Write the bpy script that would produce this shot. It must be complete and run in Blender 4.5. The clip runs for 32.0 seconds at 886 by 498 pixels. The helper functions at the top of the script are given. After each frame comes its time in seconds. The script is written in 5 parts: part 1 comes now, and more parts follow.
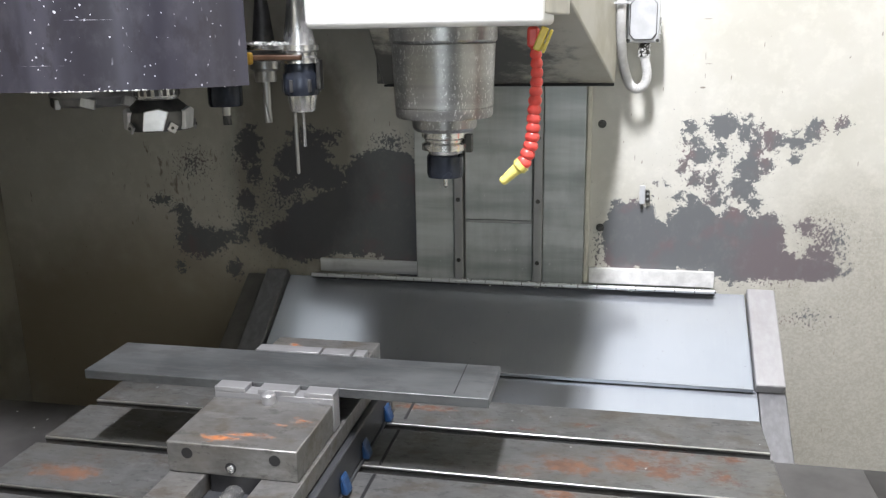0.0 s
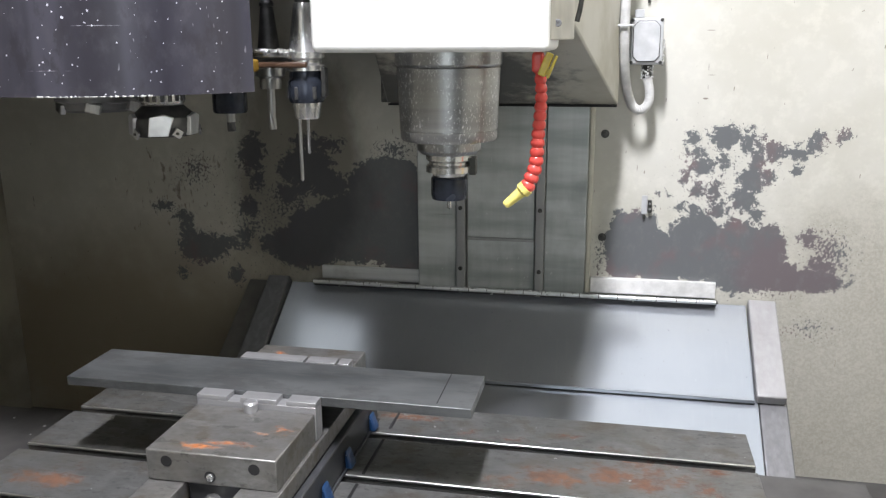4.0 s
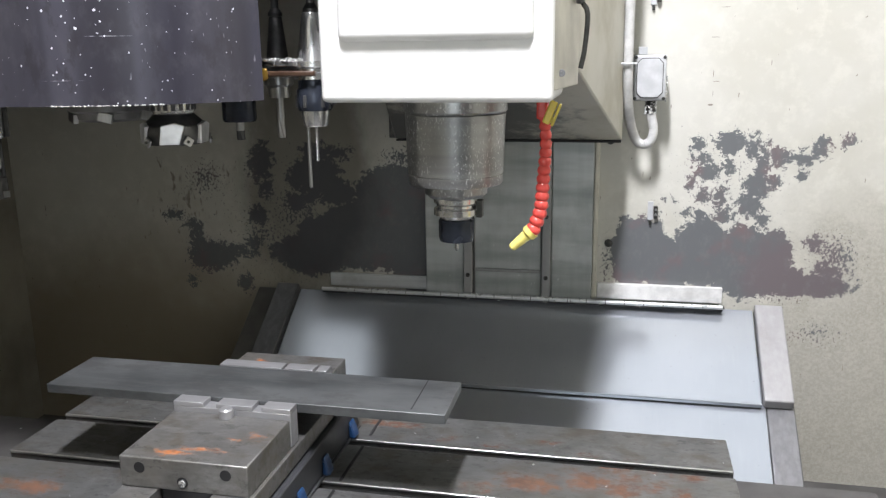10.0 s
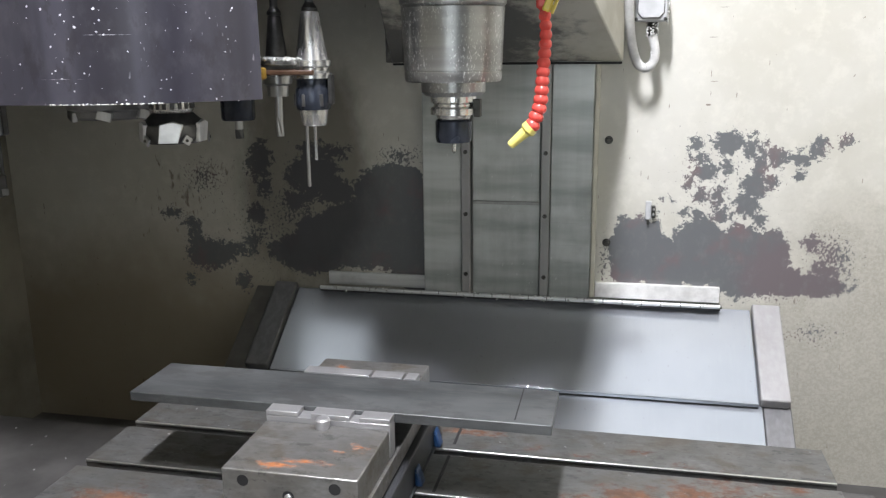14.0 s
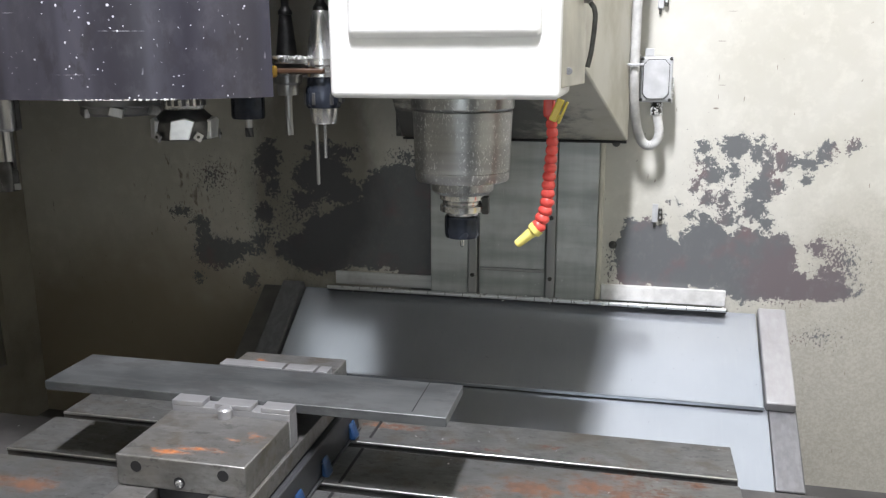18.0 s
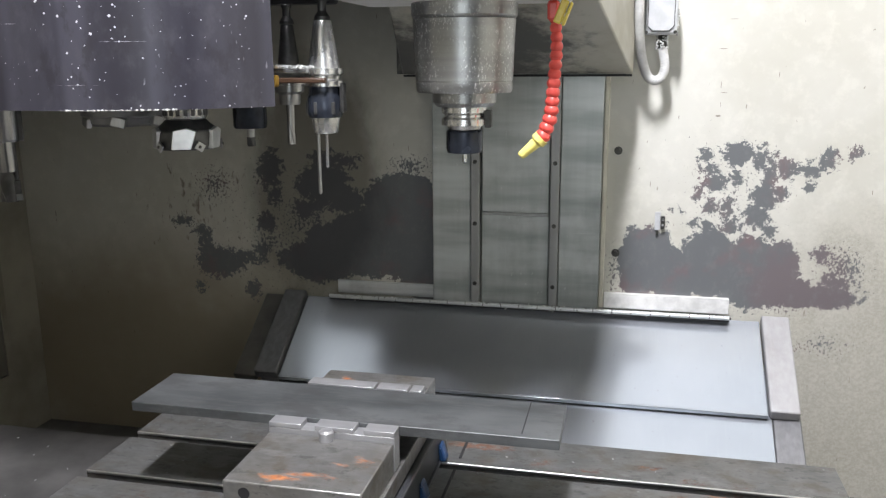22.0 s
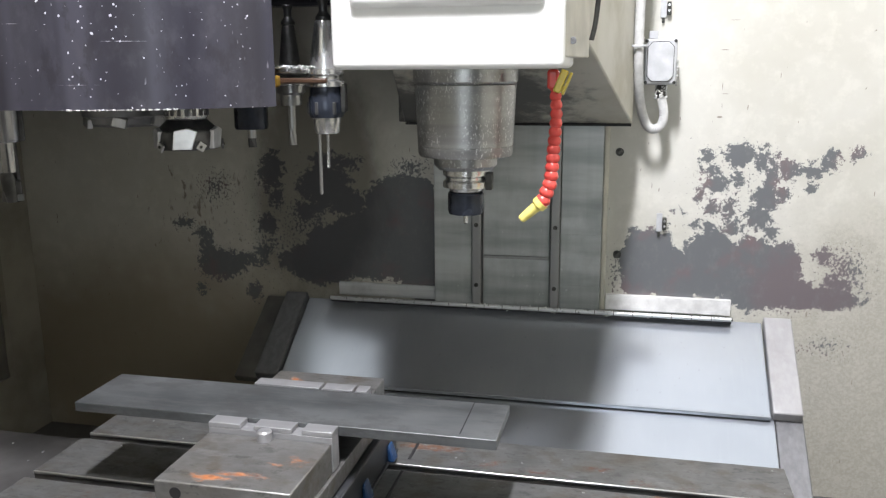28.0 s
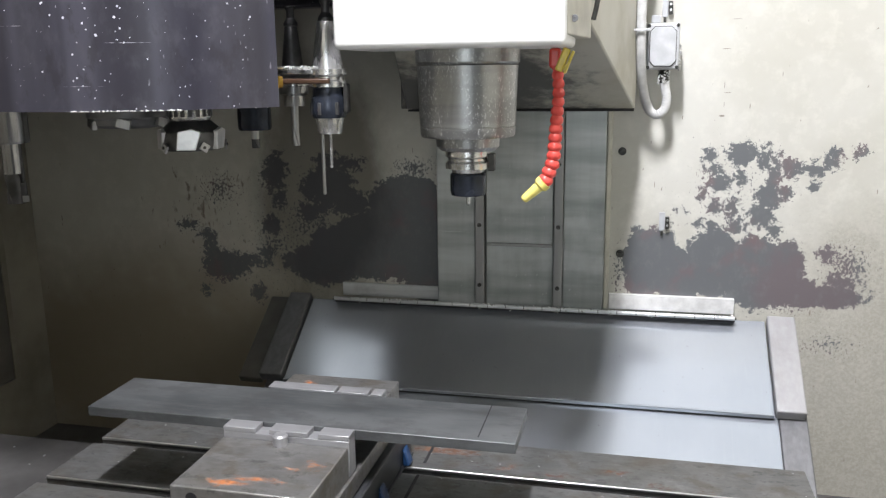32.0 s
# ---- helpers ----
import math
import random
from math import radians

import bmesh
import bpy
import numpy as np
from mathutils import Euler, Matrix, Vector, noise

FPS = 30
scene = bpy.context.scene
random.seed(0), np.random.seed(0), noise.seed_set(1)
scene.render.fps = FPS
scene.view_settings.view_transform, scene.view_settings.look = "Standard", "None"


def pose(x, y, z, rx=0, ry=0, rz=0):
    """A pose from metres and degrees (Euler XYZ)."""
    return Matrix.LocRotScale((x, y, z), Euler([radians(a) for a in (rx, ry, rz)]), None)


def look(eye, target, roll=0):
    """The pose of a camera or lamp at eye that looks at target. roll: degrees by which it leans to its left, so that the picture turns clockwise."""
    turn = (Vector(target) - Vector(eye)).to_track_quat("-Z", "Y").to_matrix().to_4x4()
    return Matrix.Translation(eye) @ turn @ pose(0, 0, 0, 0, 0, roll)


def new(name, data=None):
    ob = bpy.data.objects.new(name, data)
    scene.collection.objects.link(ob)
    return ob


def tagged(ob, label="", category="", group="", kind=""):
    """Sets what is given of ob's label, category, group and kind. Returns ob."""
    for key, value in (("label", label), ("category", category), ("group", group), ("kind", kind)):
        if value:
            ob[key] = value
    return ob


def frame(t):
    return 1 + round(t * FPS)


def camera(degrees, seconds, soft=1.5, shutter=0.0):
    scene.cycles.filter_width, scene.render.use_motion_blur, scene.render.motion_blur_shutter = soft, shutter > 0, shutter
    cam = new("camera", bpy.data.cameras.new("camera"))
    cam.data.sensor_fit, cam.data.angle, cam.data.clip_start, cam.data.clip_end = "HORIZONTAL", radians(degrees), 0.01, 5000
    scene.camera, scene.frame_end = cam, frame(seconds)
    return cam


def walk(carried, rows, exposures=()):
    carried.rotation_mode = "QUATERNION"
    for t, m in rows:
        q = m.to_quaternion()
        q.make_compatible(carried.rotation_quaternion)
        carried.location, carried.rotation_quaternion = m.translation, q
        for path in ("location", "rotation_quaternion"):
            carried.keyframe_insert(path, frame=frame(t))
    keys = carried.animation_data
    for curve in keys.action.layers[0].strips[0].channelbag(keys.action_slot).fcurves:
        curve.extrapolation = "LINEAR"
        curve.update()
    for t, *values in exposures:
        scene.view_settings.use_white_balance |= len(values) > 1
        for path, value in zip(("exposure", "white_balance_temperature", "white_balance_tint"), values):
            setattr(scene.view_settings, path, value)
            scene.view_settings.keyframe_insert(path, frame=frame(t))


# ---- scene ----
# ------------------------------------------------------------------ camera
cam = camera(56.0, 32.0, soft=1.3)
H = 0.85  # height of the machine table's top; places below are given from it
ROWS = [
    (0.0, 0.3174, -0.8588, 0.5348, 11.84, -14.72, -0.95),
    (0.5, 0.3165, -0.8583, 0.5354, 11.73, -14.61, -0.65),
    (1.0, 0.3167, -0.8604, 0.5372, 11.72, -14.45, -0.59),
    (1.5, 0.3158, -0.8645, 0.5381, 11.80, -14.44, -0.68),
    (2.0, 0.3151, -0.8651, 0.5353, 11.77, -14.28, -0.79),
    (2.5, 0.3142, -0.8672, 0.5361, 12.01, -14.32, -0.77),
    (3.0, 0.3156, -0.8696, 0.5388, 11.66, -14.15, -0.59),
    (3.5, 0.3122, -0.8601, 0.5356, 11.77, -14.15, -0.39),
    (5.5, 0.3150, -0.8700, 0.5342, 11.89, -14.06, -0.50),
    (6.0, 0.3143, -0.8709, 0.5346, 11.80, -13.84, -0.42),
    (6.5, 0.3147, -0.8709, 0.5349, 11.85, -13.86, -0.32),
    (7.0, 0.3146, -0.8709, 0.5330, 11.81, -13.93, -0.45),
    (7.5, 0.3154, -0.8689, 0.5305, 11.97, -13.89, -0.63),
    (8.0, 0.3147, -0.8673, 0.5307, 11.90, -13.82, -0.72),
    (8.5, 0.3148, -0.8683, 0.5320, 11.97, -13.95, -0.51),
    (9.0, 0.3155, -0.8699, 0.5326, 12.14, -13.77, -0.53),
    (9.5, 0.3158, -0.8733, 0.5333, 12.41, -13.58, -0.75),
    (10.0, 0.3160, -0.8742, 0.5318, 12.33, -13.47, -0.82),
    (10.5, 0.3158, -0.8756, 0.5330, 12.18, -13.50, -0.82),
    (11.0, 0.3164, -0.8785, 0.5349, 12.24, -13.49, -0.65),
    (11.5, 0.3169, -0.8782, 0.5345, 12.04, -13.54, -0.53),
    (12.0, 0.3167, -0.8785, 0.5332, 11.91, -13.54, -0.53),
    (12.5, 0.3161, -0.8787, 0.5297, 12.02, -13.50, -0.54),
    (13.0, 0.3168, -0.8791, 0.5279, 12.12, -13.23, -0.72),
    (13.5, 0.3181, -0.8784, 0.5318, 12.12, -13.45, -0.84),
    (14.0, 0.3173, -0.8763, 0.5332, 12.23, -13.57, -0.65),
    (14.5, 0.3188, -0.8730, 0.5294, 12.19, -13.52, -0.65),
    (16.5, 0.3193, -0.8719, 0.5237, 12.55, -13.24, -0.72),
    (17.0, 0.3182, -0.8780, 0.5246, 12.58, -13.13, -0.39),
    (17.5, 0.3165, -0.8829, 0.5250, 12.76, -13.12, -0.18),
    (18.0, 0.3152, -0.8854, 0.5253, 12.57, -13.19, -0.13),
    (18.5, 0.3148, -0.8851, 0.5241, 12.52, -12.96, -0.13),
    (19.0, 0.3137, -0.8868, 0.5230, 12.44, -12.82, -0.10),
    (19.5, 0.3117, -0.8878, 0.5237, 12.39, -12.81, 0.08),
    (20.0, 0.3113, -0.8888, 0.5248, 12.30, -12.82, 0.26),
    (20.5, 0.3128, -0.8874, 0.5257, 12.28, -12.74, 0.22),
    (21.0, 0.3122, -0.8877, 0.5271, 12.48, -12.69, 0.09),
    (21.5, 0.3127, -0.8859, 0.5261, 12.50, -12.58, -0.04),
    (22.0, 0.3149, -0.8827, 0.5267, 12.74, -12.67, -0.36),
    (22.5, 0.3168, -0.8808, 0.5268, 12.66, -12.80, -0.17),
    (23.0, 0.3169, -0.8842, 0.5291, 12.79, -12.57, -0.12),
    (23.5, 0.3156, -0.8874, 0.5302, 12.52, -12.56, -0.13),
    (24.0, 0.3146, -0.8885, 0.5292, 12.66, -12.33, -0.17),
    (24.5, 0.3143, -0.8887, 0.5283, 12.78, -12.33, -0.36),
    (25.0, 0.3150, -0.8907, 0.5277, 12.94, -12.29, -0.24),
    (25.5, 0.3151, -0.8912, 0.5283, 12.96, -12.35, -0.08),
    (27.5, 0.3159, -0.8784, 0.5193, 12.56, -12.22, -0.30),
    (28.0, 0.3150, -0.8820, 0.5200, 12.84, -12.34, -0.41),
    (28.5, 0.3147, -0.8837, 0.5207, 12.92, -12.23, -0.29),
    (29.0, 0.3142, -0.8855, 0.5219, 12.97, -12.20, -0.27),
    (29.5, 0.3144, -0.8857, 0.5208, 12.86, -12.14, -0.29),
    (30.0, 0.3143, -0.8852, 0.5191, 12.99, -12.17, -0.30),
    (30.5, 0.3151, -0.8832, 0.5168, 13.11, -12.33, -0.55),
    (31.0, 0.3152, -0.8829, 0.5166, 12.98, -12.26, -0.43),
    (31.5, 0.3174, -0.8816, 0.5162, 13.19, -12.10, -0.59),
    (32.0, 0.3175, -0.8862, 0.5165, 13.12, -12.18, -0.73),
]
EXPOSURES = [(0.0, 0.27), (1.0, 0.23), (2.0, 0.17), (3.0, 0.14), (8.0, 0.13), (14.0, 0.14), (18.0, 0.13), (20.0, 0.15), (23.0, 0.21), (25.0, 0.20), (28.0, 0.19), (31.0, 0.19), (32.0, 0.13)]
walk(cam, [(t, pose(x, y, z + H, 90 + pitch, 0, yaw) @ pose(0, 0, 0, 0, 0, roll)) for t, x, y, z, yaw, pitch, roll in ROWS],
     exposures=EXPOSURES)

# ------------------------------------------------------------------ light
world = bpy.data.worlds.new("workshop_light")
world.use_nodes = True
scene.world = world
world.node_tree.nodes["Background"].inputs[0].default_value = (0.92, 0.97, 1.0, 1)
world.node_tree.nodes["Background"].inputs[1].default_value = 0.05


def area_lamp(name, eye, target, sx, sy, power, colour):
    data = bpy.data.lights.new(name, "AREA")
    data.shape, data.size, data.size_y, data.energy, data.color = "RECTANGLE", sx, sy, power, colour
    ob = new(name, data)
    ob.matrix_world = look((eye[0], eye[1], eye[2] + H), (target[0], target[1], target[2] + H))
    return ob


area_lamp("machine_lamp_light", (0.15, -0.66, 2.02), (0.25, 0.36, 0.0), 0.13, 0.45, 86.0, (0.940, 0.936, 1.0))
# Unseen fill lamp added before the doorway to brighten front faces.
area_lamp("front_fill", (0.38, -2.10, 0.70), (0.0, 0.5, 0.3), 0.8, 1.1, 8.0, (0.90, 0.96, 1.0))


# ------------------------------------------------------------------ materials
class Nodes:
    """A small writer of node trees."""

    def __init__(self, name):
        self.mat = bpy.data.materials.new(name)
        self.mat.use_nodes = True
        self.tree = self.mat.node_tree
        self.bsdf = self.tree.nodes["Principled BSDF"]
        self.coords = self.tree.nodes.new("ShaderNodeTexCoord")
        self.space = self.coords.outputs["Object"]

    def put(self, socket, value):
        if isinstance(value, bpy.types.NodeSocket):
            self.tree.links.new(value, socket)
        elif isinstance(value, tuple) and len(value) == 3 and socket.type == "RGBA":
            socket.default_value = (*value, 1)
        else:
            socket.default_value = value

    def math(self, op, a, b=0.0, c=0.0, clamp=False):
        n = self.tree.nodes.new("ShaderNodeMath")
        n.operation, n.use_clamp = op, clamp
        for i, v in enumerate((a, b, c)):
            self.put(n.inputs[i], v)
        return n.outputs[0]

    def scaled(self, scale, shift=(0, 0, 0)):
        n = self.tree.nodes.new("ShaderNodeMapping")
        self.put(n.inputs["Vector"], self.space)
        n.inputs["Scale"].default_value, n.inputs["Location"].default_value = scale, shift
        return n.outputs[0]

    def noise(self, scale, detail=4.0, rough=0.55, stretch=(1, 1, 1), shift=(0, 0, 0)):
        n = self.tree.nodes.new("ShaderNodeTexNoise")
        self.put(n.inputs["Vector"], self.scaled(stretch, shift))
        n.inputs["Scale"].default_value, n.inputs["Detail"].default_value, n.inputs["Roughness"].default_value = scale, detail, rough
        return n.outputs["Fac"]

    def voronoi(self, scale, stretch=(1, 1, 1), shift=(0, 0, 0)):
        n = self.tree.nodes.new("ShaderNodeTexVoronoi")
        self.put(n.inputs["Vector"], self.scaled(stretch, shift))
        n.inputs["Scale"].default_value = scale
        return n.outputs["Distance"]

    def step(self, value, low, high, a=0.0, b=1.0):
        n = self.tree.nodes.new("ShaderNodeMapRange")
        n.interpolation_type = "SMOOTHSTEP"
        self.put(n.inputs[0], value)
        for i, v in enumerate((low, high, a, b)):
            n.inputs[i + 1].default_value = v
        return n.outputs[0]

    def mix(self, fac, a, b):
        n = self.tree.nodes.new("ShaderNodeMix")
        n.data_type = "RGBA"
        self.put(n.inputs[0], fac)
        self.put(n.inputs[6], a)
        self.put(n.inputs[7], b)
        return n.outputs[2]

    def blob(self, x, z, rx, rz, lift=1.0, flat=False):
        """One at (x, z) of a wall, or (x, y) where flat, falling to nought at the radii."""
        n = self.tree.nodes.new("ShaderNodeVectorMath")
        n.operation = "LENGTH"
        m = self.scaled((1 / rx, 1 / rz, 0), (-x / rx, -z / rz, 0)) if flat else self.scaled((1 / rx, 0, 1 / rz), (-x / rx, 0, -z / rz))
        self.put(n.inputs[0], m)
        return self.math("MULTIPLY_ADD", n.outputs["Value"], -lift, lift)

    def most(self, values):
        out = values[0]
        for v in values[1:]:
            out = self.math("MAXIMUM", out, v)
        return out

    def chain(self, rows):
        """The most of many blobs, worked out one after another."""
        space, out = self.space, None
        for row in rows:
            if out is not None:
                n = self.tree.nodes.new("ShaderNodeVectorMath")
                n.operation = "MULTIPLY_ADD"
                self.put(n.inputs[0], out)
                n.inputs[1].default_value = (1e-9, 1e-9, 1e-9)
                self.put(n.inputs[2], space)
                self.space = n.outputs[0]
            b = self.blob(*row)
            out = b if out is None else self.math("MAXIMUM", out, b)
        self.space = space
        return out

    def bump(self, height, strength, distance=0.001):
        n = self.tree.nodes.new("ShaderNodeBump")
        n.inputs["Strength"].default_value, n.inputs["Distance"].default_value = strength, distance
        self.put(n.inputs["Height"], height)
        self.put(self.bsdf.inputs["Normal"], n.outputs[0])

    def done(self, colour, rough, metal=0.0, specular=0.5):
        self.put(self.bsdf.inputs["Base Color"], colour)
        self.put(self.bsdf.inputs["Roughness"], rough)
        self.put(self.bsdf.inputs["Metallic"], metal)
        self.put(self.bsdf.inputs["Specular IOR Level"], specular)
        return self.mat


def plain(name, colour, rough=0.5, metal=0.0, vary=0.12, scale=60.0, bump=0.05):
    """A plain surface with fine and coarse variation."""
    n = Nodes(name)
    fine, coarse = n.noise(scale, 5), n.noise(scale * 0.13, 3)
    f = n.math("MULTIPLY_ADD", fine, 0.5, n.math("MULTIPLY", coarse, 0.5))
    dark = tuple(c * (1 - 2.2 * vary) for c in colour)
    light = tuple(min(1.0, c * (1 + 1.6 * vary)) for c in colour)
    n.bump(fine, bump)
    return n.done(n.mix(n.step(f, 0.3, 0.7), dark, light), n.math("MULTIPLY_ADD", coarse, 0.25, rough - 0.12, True), metal)


def brushed(name, colour, rough, axis, streak=120.0, metal=1.0, stain=0.25, stain_colour=(0.10, 0.095, 0.085), contrast=0.15):
    """Steel ground along one axis, with cloudy stains."""
    n = Nodes(name)
    stretch = [1.0, 1.0, 1.0]
    stretch[axis] = 0.03
    lines = n.noise(streak, 3, 0.6, tuple(stretch))
    cloud, cloud2 = n.noise(7.0, 5, 0.6), n.noise(28.0, 5, 0.6, (1, 1, 1), (3, 1, 2))
    base = n.mix(n.step(lines, 0.3, 0.7), tuple(c * (1 - contrast) for c in colour), tuple(min(1, c * (1 + contrast * 0.7)) for c in colour))
    spots = n.math("MULTIPLY", n.step(n.math("MULTIPLY_ADD", cloud2, 0.5, n.math("MULTIPLY", cloud, 0.5)), 0.48, 0.72), stain)
    n.bump(lines, contrast * 0.4)
    return n.done(n.mix(spots, base, stain_colour), n.math("MULTIPLY_ADD", cloud, 0.16, n.math("MULTIPLY_ADD", lines, 0.06, rough - 0.11), True), metal)


def peeling_paint():
    """Cream machine enamel, flaked off to grey primer and rusty steel in patches."""
    n = Nodes("peeling_cream_paint")
    def patches(*rows):
        return n.chain([(x, z, rx, rz, min(rx, rz)) for x, z, rx, rz in rows])

    whole = patches(
        (0.350, 0.135, 0.052, 0.072), (0.336, 0.112, 0.036, 0.052), (0.340, 0.170, 0.036, 0.036), (0.386, 0.186, 0.012, 0.022), (0.408, 0.112, 0.060, 0.056),
        (0.470, 0.138, 0.058, 0.074), (0.545, 0.124, 0.068, 0.074), (0.600, 0.132, 0.040, 0.058), (0.600, 0.088, 0.082, 0.034), (0.690, 0.084, 0.066, 0.025),
        (-0.140, 0.180, 0.075, 0.118), (-0.125, 0.250, 0.052, 0.052), (-0.185, 0.215, 0.052, 0.074), (-0.220, 0.150, 0.105, 0.078), (-0.330, 0.105, 0.088, 0.048),
        (-0.300, 0.145, 0.070, 0.050), (-0.385, 0.106, 0.046, 0.028), (-0.105, 0.120, 0.065, 0.095), (-0.160, 0.272, 0.052, 0.030))
    torn = patches(
        (0.512, 0.350, 0.025, 0.023), (0.456, 0.347, 0.012, 0.012), (0.464, 0.322, 0.013, 0.009), (0.474, 0.301, 0.022, 0.020), (0.514, 0.308, 0.011, 0.014),
        (0.552, 0.339, 0.015, 0.023), (0.572, 0.316, 0.014, 0.032), (0.603, 0.328, 0.019, 0.018), (0.640, 0.325, 0.027, 0.013), (0.673, 0.347, 0.015, 0.020),
        (0.642, 0.296, 0.010, 0.010), (0.565, 0.272, 0.023, 0.023), (0.595, 0.280, 0.014, 0.012), (0.553, 0.235, 0.024, 0.022), (0.500, 0.250, 0.014, 0.020),
        (0.468, 0.249, 0.020, 0.013), (0.447, 0.270, 0.010, 0.010), (0.443, 0.217, 0.012, 0.009), (0.462, 0.211, 0.014, 0.015), (0.508, 0.212, 0.023, 0.016),
        (0.675, 0.163, 0.017, 0.017), (0.721, 0.360, 0.009, 0.007), (0.410, 0.243, 0.012, 0.006), (0.577, 0.212, 0.014, 0.010), (0.700, 0.110, 0.030, 0.014),
        (-0.441, 0.302, 0.027, 0.046), (-0.430, 0.250, 0.015, 0.020), (-0.570, 0.092, 0.056, 0.034), (-0.600, 0.125, 0.020, 0.036), (-0.650, 0.184, 0.018, 0.010),
        (-0.614, 0.164, 0.019, 0.013), (-0.505, 0.108, 0.036, 0.014), (-0.470, 0.126, 0.020, 0.015), (-0.495, 0.033, 0.016, 0.019), (-0.625, 0.035, 0.012, 0.010),
        (-0.320, 0.272, 0.060, 0.046), (-0.270, 0.237, 0.042, 0.032), (-0.360, 0.220, 0.030, 0.020), (-0.455, 0.190, 0.020, 0.020), (-0.300, 0.325, 0.050, 0.018))
    fine_field = n.chain(((0.715, 0.140, 0.070, 0.065, 0.80), (0.690, -0.016, 0.095, 0.045, 0.52), (0.60, 0.050, 0.12, 0.02, 0.45), (0.500, 0.280, 0.12, 0.11, 0.30),
        (-0.571, 0.266, 0.085, 0.065, 0.68), (-0.450, 0.150, 0.070, 0.075, 0.62), (-0.130, 0.318, 0.070, 0.032, 0.85), (-0.370, 0.200, 0.100, 0.085, 0.62), (-0.400, 0.16, 0.20, 0.20, 0.40), (0.290, 0.11, 0.02, 0.09, 0.6), (0.44, 0.02, 0.25, 0.03, 0.3)))
    rag = n.math("MULTIPLY_ADD", n.noise(85, 8, 0.72), 0.062, n.math("MULTIPLY_ADD", n.noise(26, 5, 0.6, (1, 1, 1), (5, 2, 1)), 0.030, -0.046))
    holes = n.math("MULTIPLY_ADD", n.noise(105, 6, 0.68, (1, 1, 1), (9, 4, 3)), 0.070, -0.0325)
    solid = n.step(n.math("ADD", whole, rag), -0.0004, 0.0010)
    scraps = n.step(n.math("MINIMUM", n.math("MULTIPLY_ADD", rag, 1.35, n.math("ADD", torn, 0.0014)), n.math("ADD", holes, n.math("MULTIPLY_ADD", torn, 0.4, 0.0040))), -0.0004, 0.0010)
    crumbs = n.step(n.math("ADD", fine_field, n.math("MULTIPLY_ADD", n.noise(200, 5, 0.7, (1, 1, 0.8), (3, 3, 8)), 3.2, -2.13)), 0.0, 0.12)
    bare = n.most([solid, scraps, crumbs])
    flecks = n.step(n.math("MULTIPLY", n.noise(170, 3, 0.6, (1, 1, 0.6), (2, 0, 1)), n.step(n.noise(5, 3, 0.5, (1, 1, 1), (8, 3, 1)), 0.35, 0.75, 0.78, 1.0)), 0.672, 0.69)
    scratch = n.step(n.noise(120, 2, 0.5, (1.0, 1.0, 0.25), (1, 4, 2)), 0.735, 0.75)
    hair = n.step(n.most([n.blob(*b) for b in ((0.474, 0.481, 0.0007, 0.008), (0.475, 0.445, 0.0006, 0.006), (0.480, 0.467, 0.008, 0.0007), (0.474, 0.547, 0.009, 0.0008), (0.401, 0.421, 0.0009, 0.005), (0.472, 0.424, 0.006, 0.0022), (0.49, 0.600, 0.010, 0.0006), (0.575, 0.50, 0.0008, 0.006))]), 0.0, 0.4)
    dirt = n.noise(3.2, 5, 0.6)
    low = n.noise(30, 5, 0.65, (1, 1, 1), (1, 2, 3))
    cream = n.mix(n.step(dirt, 0.3, 0.75), (0.555, 0.548, 0.50), (0.465, 0.455, 0.395))
    cream = n.mix(n.math("MULTIPLY", n.step(low, 0.45, 0.7), 0.35), cream, (0.66, 0.645, 0.58))
    # Brown film at the lower left; shade there is mixed into its darkness.
    grime_and_shade = n.math("MULTIPLY", n.step(n.math("ADD", n.blob(-0.75, -0.20, 0.75, 0.50, 1.1), n.math("MULTIPLY_ADD", n.noise(4, 4, 0.6, (1, 1, 1), (3, 3, 3)), 0.8, -0.4)), 0.0, 0.75), 0.85)
    cream = n.mix(grime_and_shade, cream, (0.235, 0.195, 0.132))
    # Mottled dark smudge; the tool changer's shade is put into its colour too.
    smudge_and_shade = n.math("MULTIPLY", n.step(n.math("ADD", n.blob(-0.335, 0.27, 0.19, 0.32, 1.3), n.math("MULTIPLY_ADD", n.noise(9, 5, 0.65, (1, 1, 0.6), (6, 3, 1)), 0.9, -0.45)), 0.0, 0.6), 0.8)
    cream = n.mix(smudge_and_shade, cream, (0.125, 0.112, 0.088))
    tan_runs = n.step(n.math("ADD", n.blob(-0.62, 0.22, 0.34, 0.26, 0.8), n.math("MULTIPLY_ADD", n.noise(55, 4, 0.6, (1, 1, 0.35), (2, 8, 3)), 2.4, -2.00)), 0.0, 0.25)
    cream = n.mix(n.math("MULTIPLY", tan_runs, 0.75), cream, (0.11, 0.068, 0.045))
    # Mottled dirt low at the right; its upward reach stands in for light falloff.
    splash_and_falloff = n.step(n.math("ADD", n.blob(1.0, -0.26, 0.66, 0.72, 1.2), n.math("MULTIPLY_ADD", n.noise(7, 6, 0.7, (1, 1, 1), (2, 6, 3)), 0.9, -0.45)), 0.0, 0.55)
    cream = n.mix(n.math("MULTIPLY", splash_and_falloff, 0.7), cream, n.mix(n.step(n.noise(190, 5, 0.75), 0.36, 0.66), (0.27, 0.255, 0.21), (0.40, 0.38, 0.325)))
    cream = n.mix(n.most([n.math("MULTIPLY", flecks, 0.8), n.math("MULTIPLY", scratch, 0.6), n.math("MULTIPLY", hair, 0.75)]), cream, (0.12, 0.085, 0.06))
